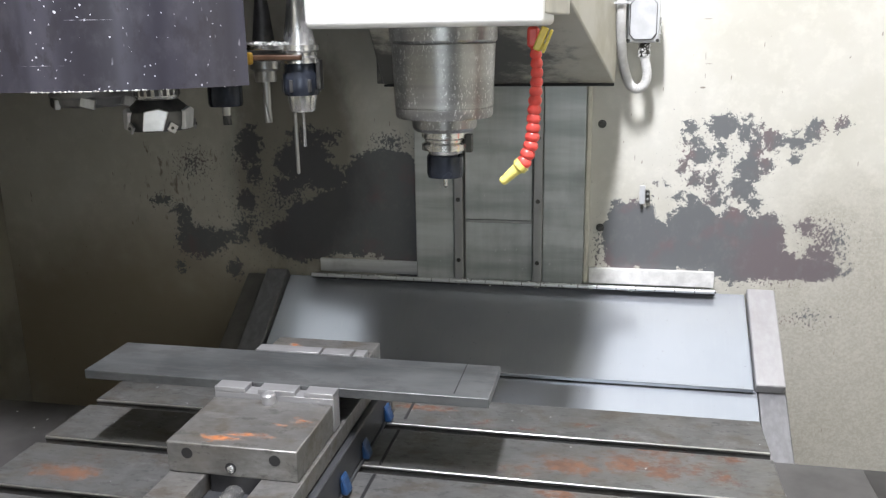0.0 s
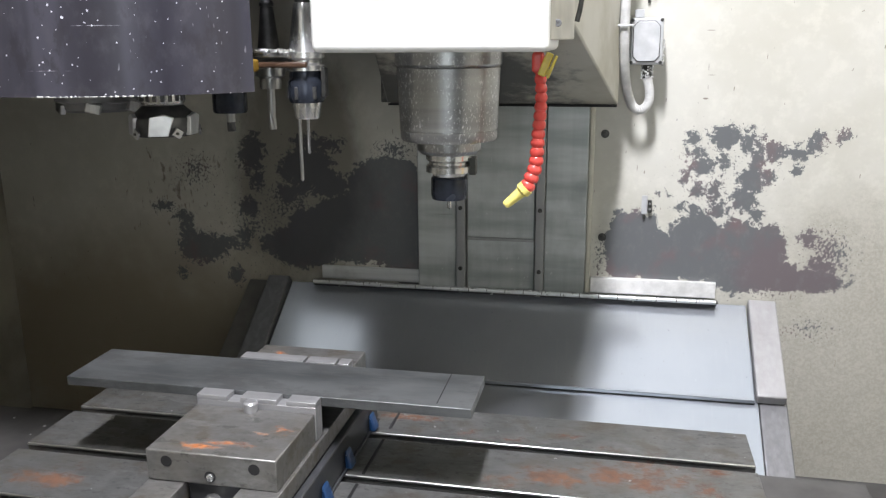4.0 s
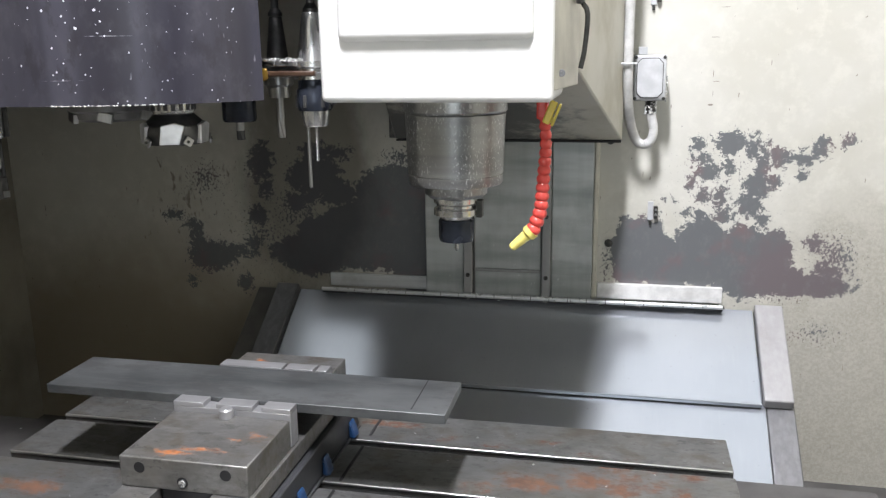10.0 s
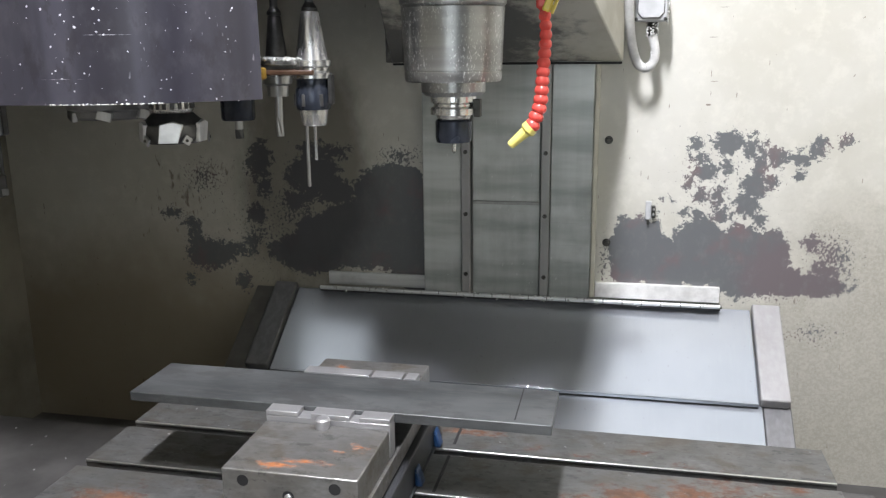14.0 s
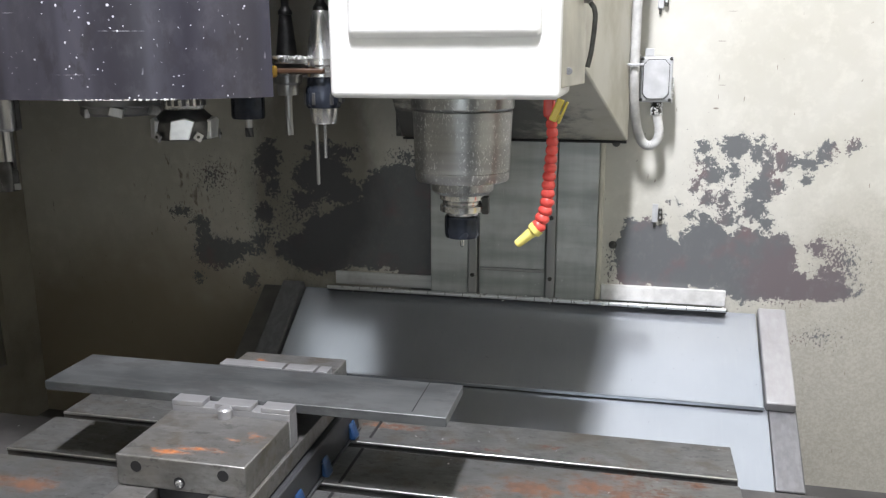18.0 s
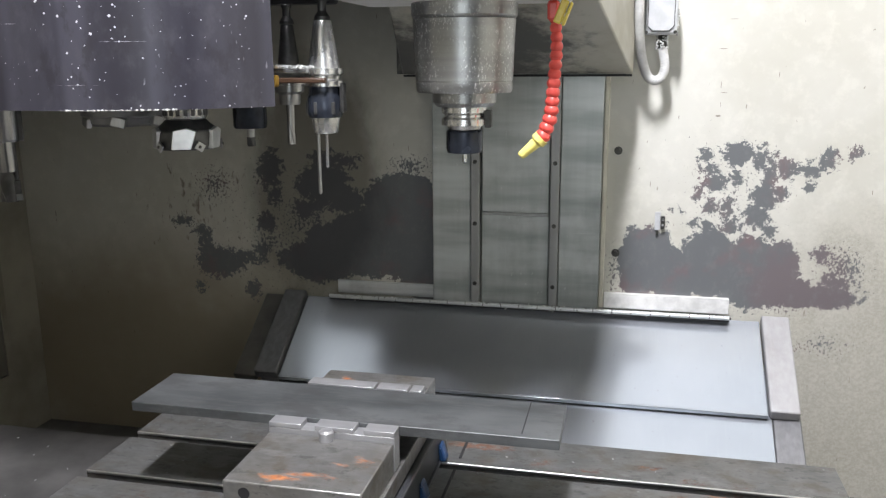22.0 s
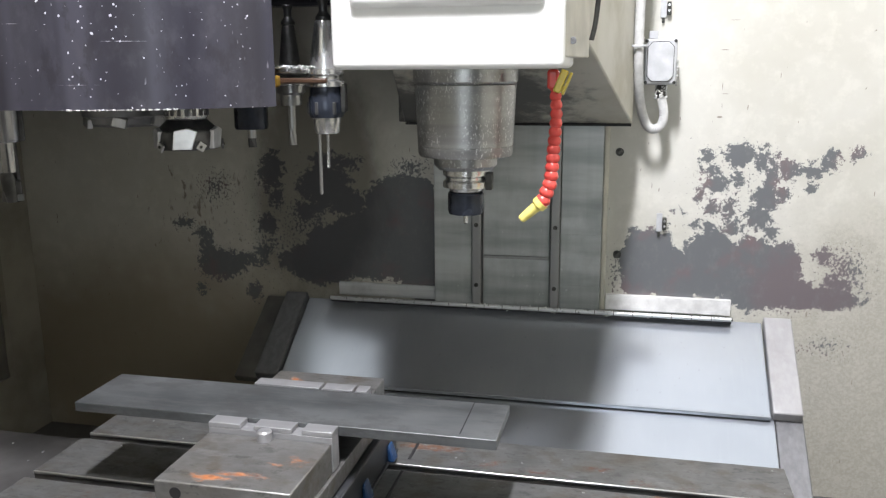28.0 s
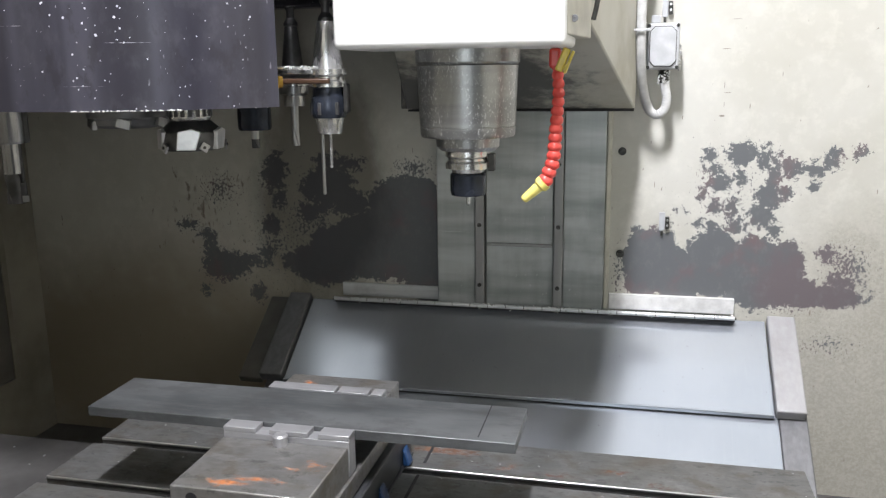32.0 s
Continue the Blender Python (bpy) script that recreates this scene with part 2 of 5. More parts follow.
    primer = n.mix(n.step(n.noise(9, 4, 0.6, (1, 1, 1), (7, 7, 7)), 0.50, 0.68), (0.125, 0.131, 0.136), (0.160, 0.120, 0.124))
    primer = n.mix(n.step(n.math("ADD", n.blob(0.66, 0.10, 0.16, 0.12), n.math("MULTIPLY_ADD", n.noise(14, 4, 0.6, (1, 1, 1), (2, 7, 3)), 1.2, -0.7)), 0.0, 0.5), primer, (0.140, 0.120, 0.127))
    primer = n.mix(n.math("MULTIPLY", n.step(n.noise(60, 5, 0.7, (1, 1, 0.7), (2, 4, 4)), 0.5, 0.72), 0.35), primer, (0.175, 0.18, 0.18))
    # the primer darkens under the same patch, shade included
    primer = n.mix(smudge_and_shade, primer, (0.045, 0.045, 0.050))
    n.bump(n.math("MULTIPLY_ADD", bare, -1.0, n.math("MULTIPLY", n.noise(240, 2), 0.12)), 0.35, 0.0008)
    return n.done(n.mix(bare, cream, primer), n.step(bare, 0, 1, 0.34, 0.40), 0.0)


def rusty_iron(name, colour, spots, rough=0.42, metal=0.7, vivid=(0.42, 0.135, 0.035)):
    """Ground cast iron with brown oil film and orange rust bloom at the spots (x, y, rx, ry, strength)."""
    n = Nodes(name)
    mid, fine = n.noise(24, 6, 0.65), n.noise(150, 3, 0.6, (0.3, 1, 1))
    film = n.mix(n.step(mid, 0.35, 0.7), colour, tuple(c * 0.70 for c in colour))
    film = n.mix(n.math("MULTIPLY", n.step(n.noise(9, 4, 0.6, (1, 1, 1), (4, 1, 0)), 0.45, 0.75), 0.5), film, (colour[0] * 0.8, colour[1] * 0.72, colour[2] * 0.58))
    film = n.mix(n.math("MULTIPLY", n.step(fine, 0.4, 0.7), 0.35), film, tuple(c * 1.2 for c in colour))
    field = n.math("MULTIPLY", n.most([n.blob(x, y, rx * 1.35, ry * 1.35, k, True) for x, y, rx, ry, k in spots]), 0.84)
    grain = n.math("MULTIPLY_ADD", n.noise(70, 9, 0.82, (0.6, 1, 1), (1, 5, 3)), 3.0, n.math("MULTIPLY_ADD", n.noise(19, 4, 0.6, (0.7, 1, 1), (4, 4, 1)), 1.4, -2.40))
    rust = n.math("MULTIPLY", n.step(n.math("ADD", field, grain), 0.05, 0.50), 0.88)
    rust_colour = n.mix(n.step(n.noise(95, 6, 0.7, (1, 1, 1), (2, 2, 9)), 0.38, 0.62), vivid, tuple(c * 0.42 for c in vivid))
    pits = n.math("MULTIPLY", n.step(n.noise(85, 6, 0.75, (0.6, 1, 1), (8, 3, 2)), 0.54, 0.64), 0.65)
    film = n.mix(pits, film, tuple(c * 0.4 for c in colour))
    film = n.mix(n.math("MULTIPLY", n.step(n.noise(26, 7, 0.7, (0.7, 1, 1), (3, 9, 2)), 0.49, 0.64), 0.55), film, (colour[0] * 0.62, colour[1] * 0.50, colour[2] * 0.38))
    pale = n.math("MULTIPLY", n.step(n.noise(33, 6, 0.7, (0.5, 1, 1), (5, 8, 2)), 0.55, 0.72), 0.4)
    film = n.mix(pale, film, tuple(c * 1.7 for c in colour))
    n.bump(n.math("MULTIPLY_ADD", fine, 0.5, n.math("MULTIPLY", rust, 0.4)), 0.12)
    return n.done(n.mix(rust, film, rust_colour), n.math("MULTIPLY_ADD", rust, 0.35, n.math("MULTIPLY_ADD", mid, 0.25, rough - 0.1), True),
                  n.math("MULTIPLY_ADD", rust, -metal, metal))


def speckled_drum():
    """Dark navy enamel with chips, white specks of swarf and a few long scratches."""
    n = Nodes("speckled_navy_enamel")
    cluster = n.step(n.noise(9, 4, 0.65), 0.44, 0.68, 0.0, 1.0)
    size = n.math("MULTIPLY", n.math("MULTIPLY_ADD", cluster, 0.15, 0.060), n.step(n.noise(120, 2, 0.5, (1, 1, 1), (1, 2, 3)), 0.42, 0.66, 0.0, 1.5))
    speck = n.math("LESS_THAN", n.voronoi(150), size)
    dots = n.math("LESS_THAN", n.voronoi(60, (1, 1, 1), (3, 1, 2)), n.math("MULTIPLY", cluster, n.step(n.noise(33, 2, 0.5, (1, 1, 1), (4, 2, 3)), 0.48, 0.72, 0.0, 0.060)))
    dashes = n.math("MULTIPLY", n.step(n.noise(150, 2, 0.5, (1, 1, 0.28), (5, 5, 1)), 0.70, 0.73), n.math("MULTIPLY", cluster, 0.7))
    marks = n.step(n.most([n.blob(0.080, 0.083, 0.040, 0.0006), n.blob(0.030, 0.031, 0.030, 0.0005), n.blob(-0.06, 0.105, 0.02, 0.0005)]), 0.0, 0.5)
    marks = n.math("MULTIPLY", marks, n.step(n.noise(90, 3), 0.42, 0.6))
    # upright paler bands put the drum's soft reflections into the colour
    sheen_band = n.noise(15, 3, 0.5, (1, 1, 0.03))
    base = n.mix(n.step(sheen_band, 0.38, 0.66), (0.025, 0.024, 0.033), (0.053, 0.052, 0.068))
    mottle = n.noise(42, 5, 0.65, (1, 1, 0.6))
    base = n.mix(n.math("MULTIPLY", n.step(mottle, 0.48, 0.70), 0.4), base, (0.072, 0.070, 0.081))
    base = n.mix(n.math("MULTIPLY", n.step(n.noise(34, 5, 0.7, (1, 1, 0.5), (9, 2, 4)), 0.52, 0.66), 0.6), base, (0.022, 0.020, 0.026))
    n.bump(n.noise(20, 3, 0.5, (1, 1, 0.3)), 0.06)
    light = n.most([speck, dots, dashes, n.math("MULTIPLY", marks, 0.45)])
    return n.done(n.mix(light, base, (0.62, 0.63, 0.68)), n.math("MULTIPLY_ADD", sheen_band, 0.2, 0.24), 0.0)


def mill_scale():
    """Flat bar stock with bluish mill scale, cloudy and streaked along its length."""
    n = Nodes("grey_flat_bar_steel")
    cloud = n.noise(11, 5, 0.62, (0.45, 1, 1))
    fine = n.noise(130, 4, 0.6, (0.2, 1, 1))
    c = n.mix(n.step(cloud, 0.32, 0.68), (0.074, 0.080, 0.082), (0.150, 0.158, 0.160))
    c = n.mix(n.math("MULTIPLY", n.step(fine, 0.42, 0.7), 0.4), c, (0.165, 0.17, 0.172))
    c = n.mix(n.math("MULTIPLY", n.step(n.noise(26, 5, 0.7, (0.6, 1, 1), (6, 1, 2)), 0.47, 0.62), 0.6), c, (0.078, 0.078, 0.078))
    n.bump(fine, 0.08)
    return n.done(c, n.math("MULTIPLY_ADD", cloud, 0.3, 0.30), 0.55)


def wet_steel(name, colour, rough=0.2, drops=0.5, metal=0.9):
    """Turned steel with coolant drops and smears."""
    n = Nodes(name)
    cells = n.noise(400, 3, 0.6, (1, 1, 0.5))
    drop = n.step(cells, 0.59, 0.63)
    where = n.step(n.noise(16, 3, 0.6, (1, 1, 0.7), (2, 5, 1)), 0.40, 0.58)
    spot = n.math("MULTIPLY", n.math("MULTIPLY", drop, where), drops)
    ring = n.noise(60, 3, 0.5, (0.05, 0.05, 1))
    base = n.mix(n.step(ring, 0.3, 0.7), tuple(c * 0.75 for c in colour), colour)
    n.bump(n.math("MULTIPLY_ADD", spot, 1.0, n.math("MULTIPLY", ring, 0.1)), 0.35, 0.0012)
    return n.done(n.mix(spot, base, (0.80, 0.81, 0.81)), n.math("MULTIPLY_ADD", n.noise(20, 3), 0.2, rough - 0.06), n.math("MULTIPLY_ADD", spot, -metal, metal))


PAINT = peeling_paint()
CREAM = plain("cream_enamel", (0.60, 0.58, 0.49), 0.38, 0, 0.10, 22)
WHITE = plain("white_enamel", (0.86, 0.86, 0.84), 0.33, 0, 0.03, 26, 0.02)
def peeled_head():
    """Soiled cream enamel, worn down to dark oily primer towards the spindle."""
    n = Nodes("worn_cream_head_paint")
    field = n.most([n.blob(-0.16, 0.12, 0.13, 0.10, 0.9), n.blob(0.02, 0.15, 0.13, 0.08, 1.0), n.blob(0.12, 0.10, 0.10, 0.02, 0.7)])
    rag = n.math("MULTIPLY_ADD", n.noise(40, 6, 0.66), 1.0, n.math("MULTIPLY", n.noise(12, 4, 0.6, (1, 1, 1), (5, 2, 1)), 0.9))
    bare = n.step(n.math("ADD", field, n.math("MULTIPLY_ADD", rag, 1.5, -1.55)), -0.2, 0.5)
    dirt = n.noise(9, 5, 0.6)
    cream = n.mix(n.step(dirt, 0.35, 0.7), (0.52, 0.505, 0.44), (0.40, 0.38, 0.30))
    n.bump(bare, 0.2, 0.0006)
    return n.done(n.mix(bare, cream, (0.10, 0.098, 0.092)), n.math("MULTIPLY_ADD", dirt, 0.2, 0.32), 0.0)


CASTING = peeled_head()
# creamier and darker than the front cover's white
HEAD_SIDE = plain("cream_side_enamel", (0.55, 0.53, 0.46), 0.42, 0, 0.16, 14)
NAVY = speckled_drum()
BAR = mill_scale()
TABLE = rusty_iron("ground_table_iron", (0.178, 0.180, 0.177), ((0.0995, 0.2000, 0.034, 0.014, 0.83), (0.1605, 0.1900, 0.034, 0.011, 0.68), (0.2275, 0.1000, 0.052, 0.034, 1.03), (0.3085, 0.1120, 0.057, 0.034, 0.90), (0.3525, 0.1000, 0.046, 0.034, 0.88), (0.4315, 0.1500, 0.023, 0.014, 0.83), (-0.4005, -0.0220, 0.046, 0.029, 1.08), (0.2255, 0.0260, 0.034, 0.023, 0.83), (0.02, 0.235, 0.05, 0.014, 0.75), (0.24, 0.22, 0.03, 0.012, 0.8), (0.42, 0.105, 0.03, 0.03, 0.8), (0.3055, 0.1900, 0.023, 0.011, 0.63), (0.3685, 0.1300, 0.069, 0.057, 0.73), (0.1785, 0.0900, 0.034, 0.023, 0.68)), 0.42, 0.6, (0.150, 0.062, 0.028))
TABLE_EDGE = brushed("slot_edge_highlight", (0.64, 0.64, 0.63), 0.32, 0)
IRON_DARK = plain("oily_dark_iron", (0.055, 0.055, 0.058), 0.40, 0.5, 0.2, 40)
VISE = rusty_iron("ground_vise_steel", (0.25, 0.247, 0.24), ((-0.0150, -0.1500, 0.034, 0.007, 0.98), (0.0060, -0.1400, 0.034, 0.008, 0.98), (0.0370, -0.1080, 0.028, 0.007, 0.55), (-0.0450, -0.1550, 0.022, 0.006, 0.45), (-0.0410, 0.1220, 0.015, 0.013, 0.82), (0.0550, -0.0950, 0.022, 0.009, 0.57)), 0.38, 0.7, (0.40, 0.120, 0.018))
JAW = brushed("bright_jaw_steel", (0.40, 0.40, 0.41), 0.34, 0, 90, 0.6, stain=0.35, contrast=0.08)
VISE_BODY = plain("blue_grey_vise_casting", (0.044, 0.046, 0.050), 0.38, 0.2, 0.2, 30)
BLUE = plain("blue_vise_paint", (0.012, 0.042, 0.115), 0.33, 0, 0.15, 40)
def cover_sheet():
    """Smooth dull sheet steel with a faint haze, fine scuffs and a few dark specks."""
    n = Nodes("sheet_steel_cover")
    haze, scuff = n.noise(5, 4, 0.55), n.noise(160, 3, 0.6, (1, 0.08, 0.08))
    c = n.mix(n.step(haze, 0.3, 0.7), (0.42, 0.447, 0.485), (0.47, 0.495, 0.535))
    c = n.mix(n.math("MULTIPLY", n.step(scuff, 0.5, 0.75), 0.25), c, (0.50, 0.52, 0.55))
    c = n.mix(n.math("MULTIPLY", n.step(n.noise(210, 2, 0.5, (1, 1, 1), (4, 1, 6)), 0.755, 0.77), 0.8), c, (0.08, 0.08, 0.08))
    c = n.mix(n.math("LESS_THAN", n.voronoi(34, (1, 1, 1), (2, 2, 5)), n.step(n.noise(15, 2, 0.5, (1, 1, 1), (7, 1, 1)), 0.56, 0.72, 0.0, 0.035)), c, (0.75, 0.76, 0.78))
    return n.done(c, n.math("MULTIPLY_ADD", haze, 0.08, 0.105), 0.62)


PLATE = cover_sheet()
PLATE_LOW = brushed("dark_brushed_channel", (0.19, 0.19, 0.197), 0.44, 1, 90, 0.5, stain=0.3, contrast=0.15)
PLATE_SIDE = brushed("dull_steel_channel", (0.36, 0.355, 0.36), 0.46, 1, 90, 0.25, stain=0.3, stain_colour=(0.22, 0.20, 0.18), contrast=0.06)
def column_steel(name, light, dark, rough):
    """Dull ground sheet with reflections painted as level bands, upright runs and a few pale drops."""
    n = Nodes(name)
    sheen_bands = n.noise(15, 4, 0.55, (0.15, 0.15, 1.0), (1, 1, 4))
    runs = n.noise(40, 4, 0.6, (1, 1, 0.05), (2, 7, 1))
    f = n.math("MULTIPLY_ADD", sheen_bands, 0.84, n.math("MULTIPLY", runs, 0.16))
    c = n.mix(n.step(f, 0.36, 0.64), dark, light)
    c = n.mix(n.math("MULTIPLY", n.step(n.noise(9, 5, 0.65, (1, 1, 0.6), (3, 1, 8)), 0.5, 0.75), 0.35), c, tuple(v * 0.6 for v in dark))
    drop = n.math("MULTIPLY", n.step(n.noise(130, 3, 0.6, (1, 1, 0.5)), 0.66, 0.70), n.step(n.noise(12, 3, 0.6, (1, 1, 1), (5, 5, 5)), 0.45, 0.6))
    c = n.mix(n.math("MULTIPLY", drop, 0.5), c, (0.66, 0.68, 0.67))
    n.bump(n.math("MULTIPLY_ADD", runs, 0.4, n.math("MULTIPLY", sheen_bands, 0.5)), 0.05)
    return n.done(c, n.math("MULTIPLY_ADD", sheen_bands, 0.22, rough - 0.1), 0.35)


COLUMN = column_steel("column_cover_steel", (0.57, 0.60, 0.59), (0.32, 0.345, 0.335), 0.30)
RAIL = brushed("column_rail_steel", (0.33, 0.335, 0.33), 0.36, 2, 45, 0.35, stain=0.25, contrast=0.08)
CHROME = wet_steel("polished_tool_steel", (0.72, 0.72, 0.71), 0.18, 0.25)
CONE = brushed("ground_cone_steel", (0.78, 0.78, 0.79), 0.27, 2, 120, 0.85, stain=0.1)
SPINDLE = wet_steel("wet_spindle_steel", (0.40, 0.405, 0.40), 0.28, 0.75, 0.88)
BLACK_STEEL = plain("blackened_collet_nut", (0.040, 0.047, 0.064), 0.24, 0.5, 0.2, 60)
DARK_STEEL = plain("dull_dark_steel", (0.10, 0.10, 0.10), 0.40, 0.7, 0.2, 60)
CARBIDE = brushed("ground_tool_shank", (0.44, 0.44, 0.44), 0.30, 2)
GREY_TOOL = plain("dull_grey_tool_steel", (0.22, 0.22, 0.225), 0.36, 0.5, 0.15, 40)
# pale steel that carries the gullets' reflected light as colour
GULLET = plain("gullet_glint_steel", (0.75, 0.75, 0.75), 0.30, 0.6, 0.08, 60)
KNUCKLE = brushed("worn_hinge_steel", (0.72, 0.74, 0.75), 0.36, 0, 60, 0.5, stain=0.3, contrast=0.12)
SWARF = plain("bright_swarf", (0.78, 0.79, 0.78), 0.25, 0.5, 0.15, 200)
BORING = brushed("oily_boring_bar", (0.36, 0.36, 0.365), 0.26, 2)
# darker than the side wall behind it
DULL_PANEL = plain("dull_grey_enamel", (0.15, 0.140, 0.132), 0.40, 0, 0.2, 10)
# dark skirt colour that carries the shade on the left
SKIRT = plain("shaded_skirt_enamel", (0.105, 0.100, 0.088), 0.40, 0, 0.25, 14)
# the cream enamel again, darkened so the left wall reads as shaded
SIDE_WALL = plain("shaded_cream_enamel", (0.26, 0.245, 0.20), 0.42, 0, 0.2, 8)
LEAF = plain("white_worn_hinge_leaf", (0.72, 0.72, 0.71), 0.42, 0.1, 0.12, 50)
RED = plain("red_hose_plastic", (0.74, 0.085, 0.070), 0.26, 0, 0.08, 60)
PALE_YELLOW = plain("pale_yellow_nozzle_plastic", (0.78, 0.68, 0.19), 0.32, 0, 0.08, 60)
YELLOW = plain("yellow_hose_plastic", (0.74, 0.58, 0.09), 0.30, 0, 0.08, 60)
GREY_BOX = plain("grey_junction_box_paint", (0.50, 0.51, 0.52), 0.42, 0, 0.10, 40)
CONDUIT = plain("grey_conduit_sleeve", (0.52, 0.52, 0.51), 0.48, 0, 0.12, 60)
BROWN = plain("brown_gripper_plastic", (0.055, 0.030, 0.018), 0.35, 0, 0.2, 60)
BRASS = plain("soiled_yellow_pad", (0.33, 0.20, 0.03), 0.4, 0.2, 0.25, 90)
PAN = plain("oily_chip_pan", (0.095, 0.092, 0.090), 0.55, 0.12, 0.22, 12)
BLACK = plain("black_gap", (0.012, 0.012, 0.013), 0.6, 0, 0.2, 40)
BOLT = plain("dark_bolt_steel", (0.07, 0.07, 0.065), 0.38, 0.8, 0.2, 90)
LAMP_GLOW = Nodes("lamp_glass")
LAMP_GLOW.bsdf.inputs["Emission Color"].default_value = (1, 0.99, 0.95, 1)
LAMP_GLOW.bsdf.inputs["Emission Strength"].default_value = 6.0
LAMP = LAMP_GLOW.mat
PANEL_GLOW = Nodes("added_glow_panel")
PANEL_GLOW.bsdf.inputs["Emission Color"].default_value = (0.92, 0.965, 1, 1)
PANEL_GLOW.bsdf.inputs["Emission Strength"].default_value = 1.15
PANEL = PANEL_GLOW.mat


# ------------------------------------------------------------------ builders
BASES = {}


def thing(name, base, label, category, group="", kind=""):
    """An empty at the base of a thing, given from the table's height."""
    ob = new(name)
    ob.empty_display_size = 0.03
    ob.location = (base[0], base[1], base[2] + H)
    BASES[ob.name] = Vector(base)
    return tagged(ob, label, category, group, kind)


def part(name, bm, material, parent, label=""):
    """One bmesh as one mesh object under a thing or a part."""
    base = BASES[parent.name]
    bmesh.ops.translate(bm, verts=bm.verts, vec=-base)
    data = bpy.data.meshes.new(name)
    bm.to_mesh(data)
    bm.free()
    data.materials.append(material)
    ob = new(name, data)
    ob.parent = parent
    BASES[ob.name] = base
    return tagged(ob, label)


def structure(name, bm, material, label, category):
    data = bpy.data.meshes.new(name)
    bmesh.ops.translate(bm, verts=bm.verts, vec=(0, 0, H))
    bm.to_mesh(data)
    bm.free()
    data.materials.append(material)
    # object space keeps the table's height as nought
    data.transform(Matrix.Translation((0, 0, -H)))
    ob = new(name, data)
    ob.location = (0, 0, H)
    BASES[ob.name] = Vector((0, 0, 0))
    return tagged(ob, label, category, "", "structure")


def smooth(bm, angle=40):
    limit = radians(angle)
    for f in bm.faces:
        f.smooth = True
    for e in bm.edges:
        e.smooth = not (len(e.link_faces) == 2 and e.calc_face_angle(0.0) > limit)
    return bm


def box(x0, x1, y0, y1, z0, z1, bevel=0.0012, segments=2, bm=None):
    bm2 = bmesh.new()
    m = Matrix.Translation(((x0 + x1) / 2, (y0 + y1) / 2, (z0 + z1) / 2)) @ Matrix.Diagonal((abs(x1 - x0), abs(y1 - y0), abs(z1 - z0), 1))
    bmesh.ops.create_cube(bm2, size=1, matrix=m)
    if bevel:
        rounded = set(bmesh.ops.bevel(bm2, geom=bm2.edges[:], offset=bevel, segments=segments, affect="EDGES", profile=0.5)["faces"])
        for f in bm2.faces:
            f.smooth = f in rounded
    return joined(bm, bm2)


def joined(bm, other):
    if bm is None:
        return other
    data = bpy.data.meshes.new("join")
    other.to_mesh(data)
    other.free()
    bm.from_mesh(data)
    bpy.data.meshes.remove(data)
    return bm


def lathe(profile, centre=(0, 0, 0), segments=40, turn=None, bm=None):
    """A body turned about z from (radius, height) pairs; turn: a matrix put before the centre."""
    bm2 = bmesh.new()
    rings = []
    for r, z in profile:
        if r < 1e-6:
            rings.append([bm2.verts.new((0, 0, z))])
        else:
            rings.append([bm2.verts.new((r * math.cos(2 * math.pi * i / segments), r * math.sin(2 * math.pi * i / segments), z)) for i in range(segments)])
    for a, b in zip(rings, rings[1:]):
        for i in range(segments):
            j = (i + 1) % segments
            vs = [a[i % len(a)], a[j % len(a)], b[j % len(b)], b[i % len(b)]]
            vs = list(dict.fromkeys(vs))
            if len(vs) > 2:
                bm2.faces.new(vs)
    for ring in (rings[0], rings[-1]):
        if len(ring) > 2:
            bm2.faces.new(ring)
    bmesh.ops.recalc_face_normals(bm2, faces=bm2.faces)
    smooth(bm2, 32)
    m = Matrix.Translation(centre) @ (turn or Matrix())
    bmesh.ops.transform(bm2, matrix=m, verts=bm2.verts)
    return joined(bm, bm2)


def tube(points, radius, segments=14, ripple=0.0, bm=None):
    """A round bar along a path; ripple: every second ring is thinner by that share."""
    bm2 = bmesh.new()
    pts = [Vector(p) for p in points]
    rings, side = [], None
    for i, p in enumerate(pts):
        d = (pts[min(i + 1, len(pts) - 1)] - pts[max(i - 1, 0)]).normalized()
        if side is None:
            side = d.orthogonal().normalized()
        side = (side - d * side.dot(d)).normalized()
        up = d.cross(side)
        r = radius * (1 - ripple * (i % 2))
        rings.append([bm2.verts.new(p + side * (r * math.cos(2 * math.pi * k / segments)) + up * (r * math.sin(2 * math.pi * k / segments))) for k in range(segments)])
    for a, b in zip(rings, rings[1:]):
        for k in range(segments):
            bm2.faces.new((a[k], a[(k + 1) % segments], b[(k + 1) % segments], b[k]))
    bm2.faces.new(rings[0][::-1])
    bm2.faces.new(rings[-1])
    bmesh.ops.recalc_face_normals(bm2, faces=bm2.faces)
    smooth(bm2, 50)
    return joined(bm, bm2)


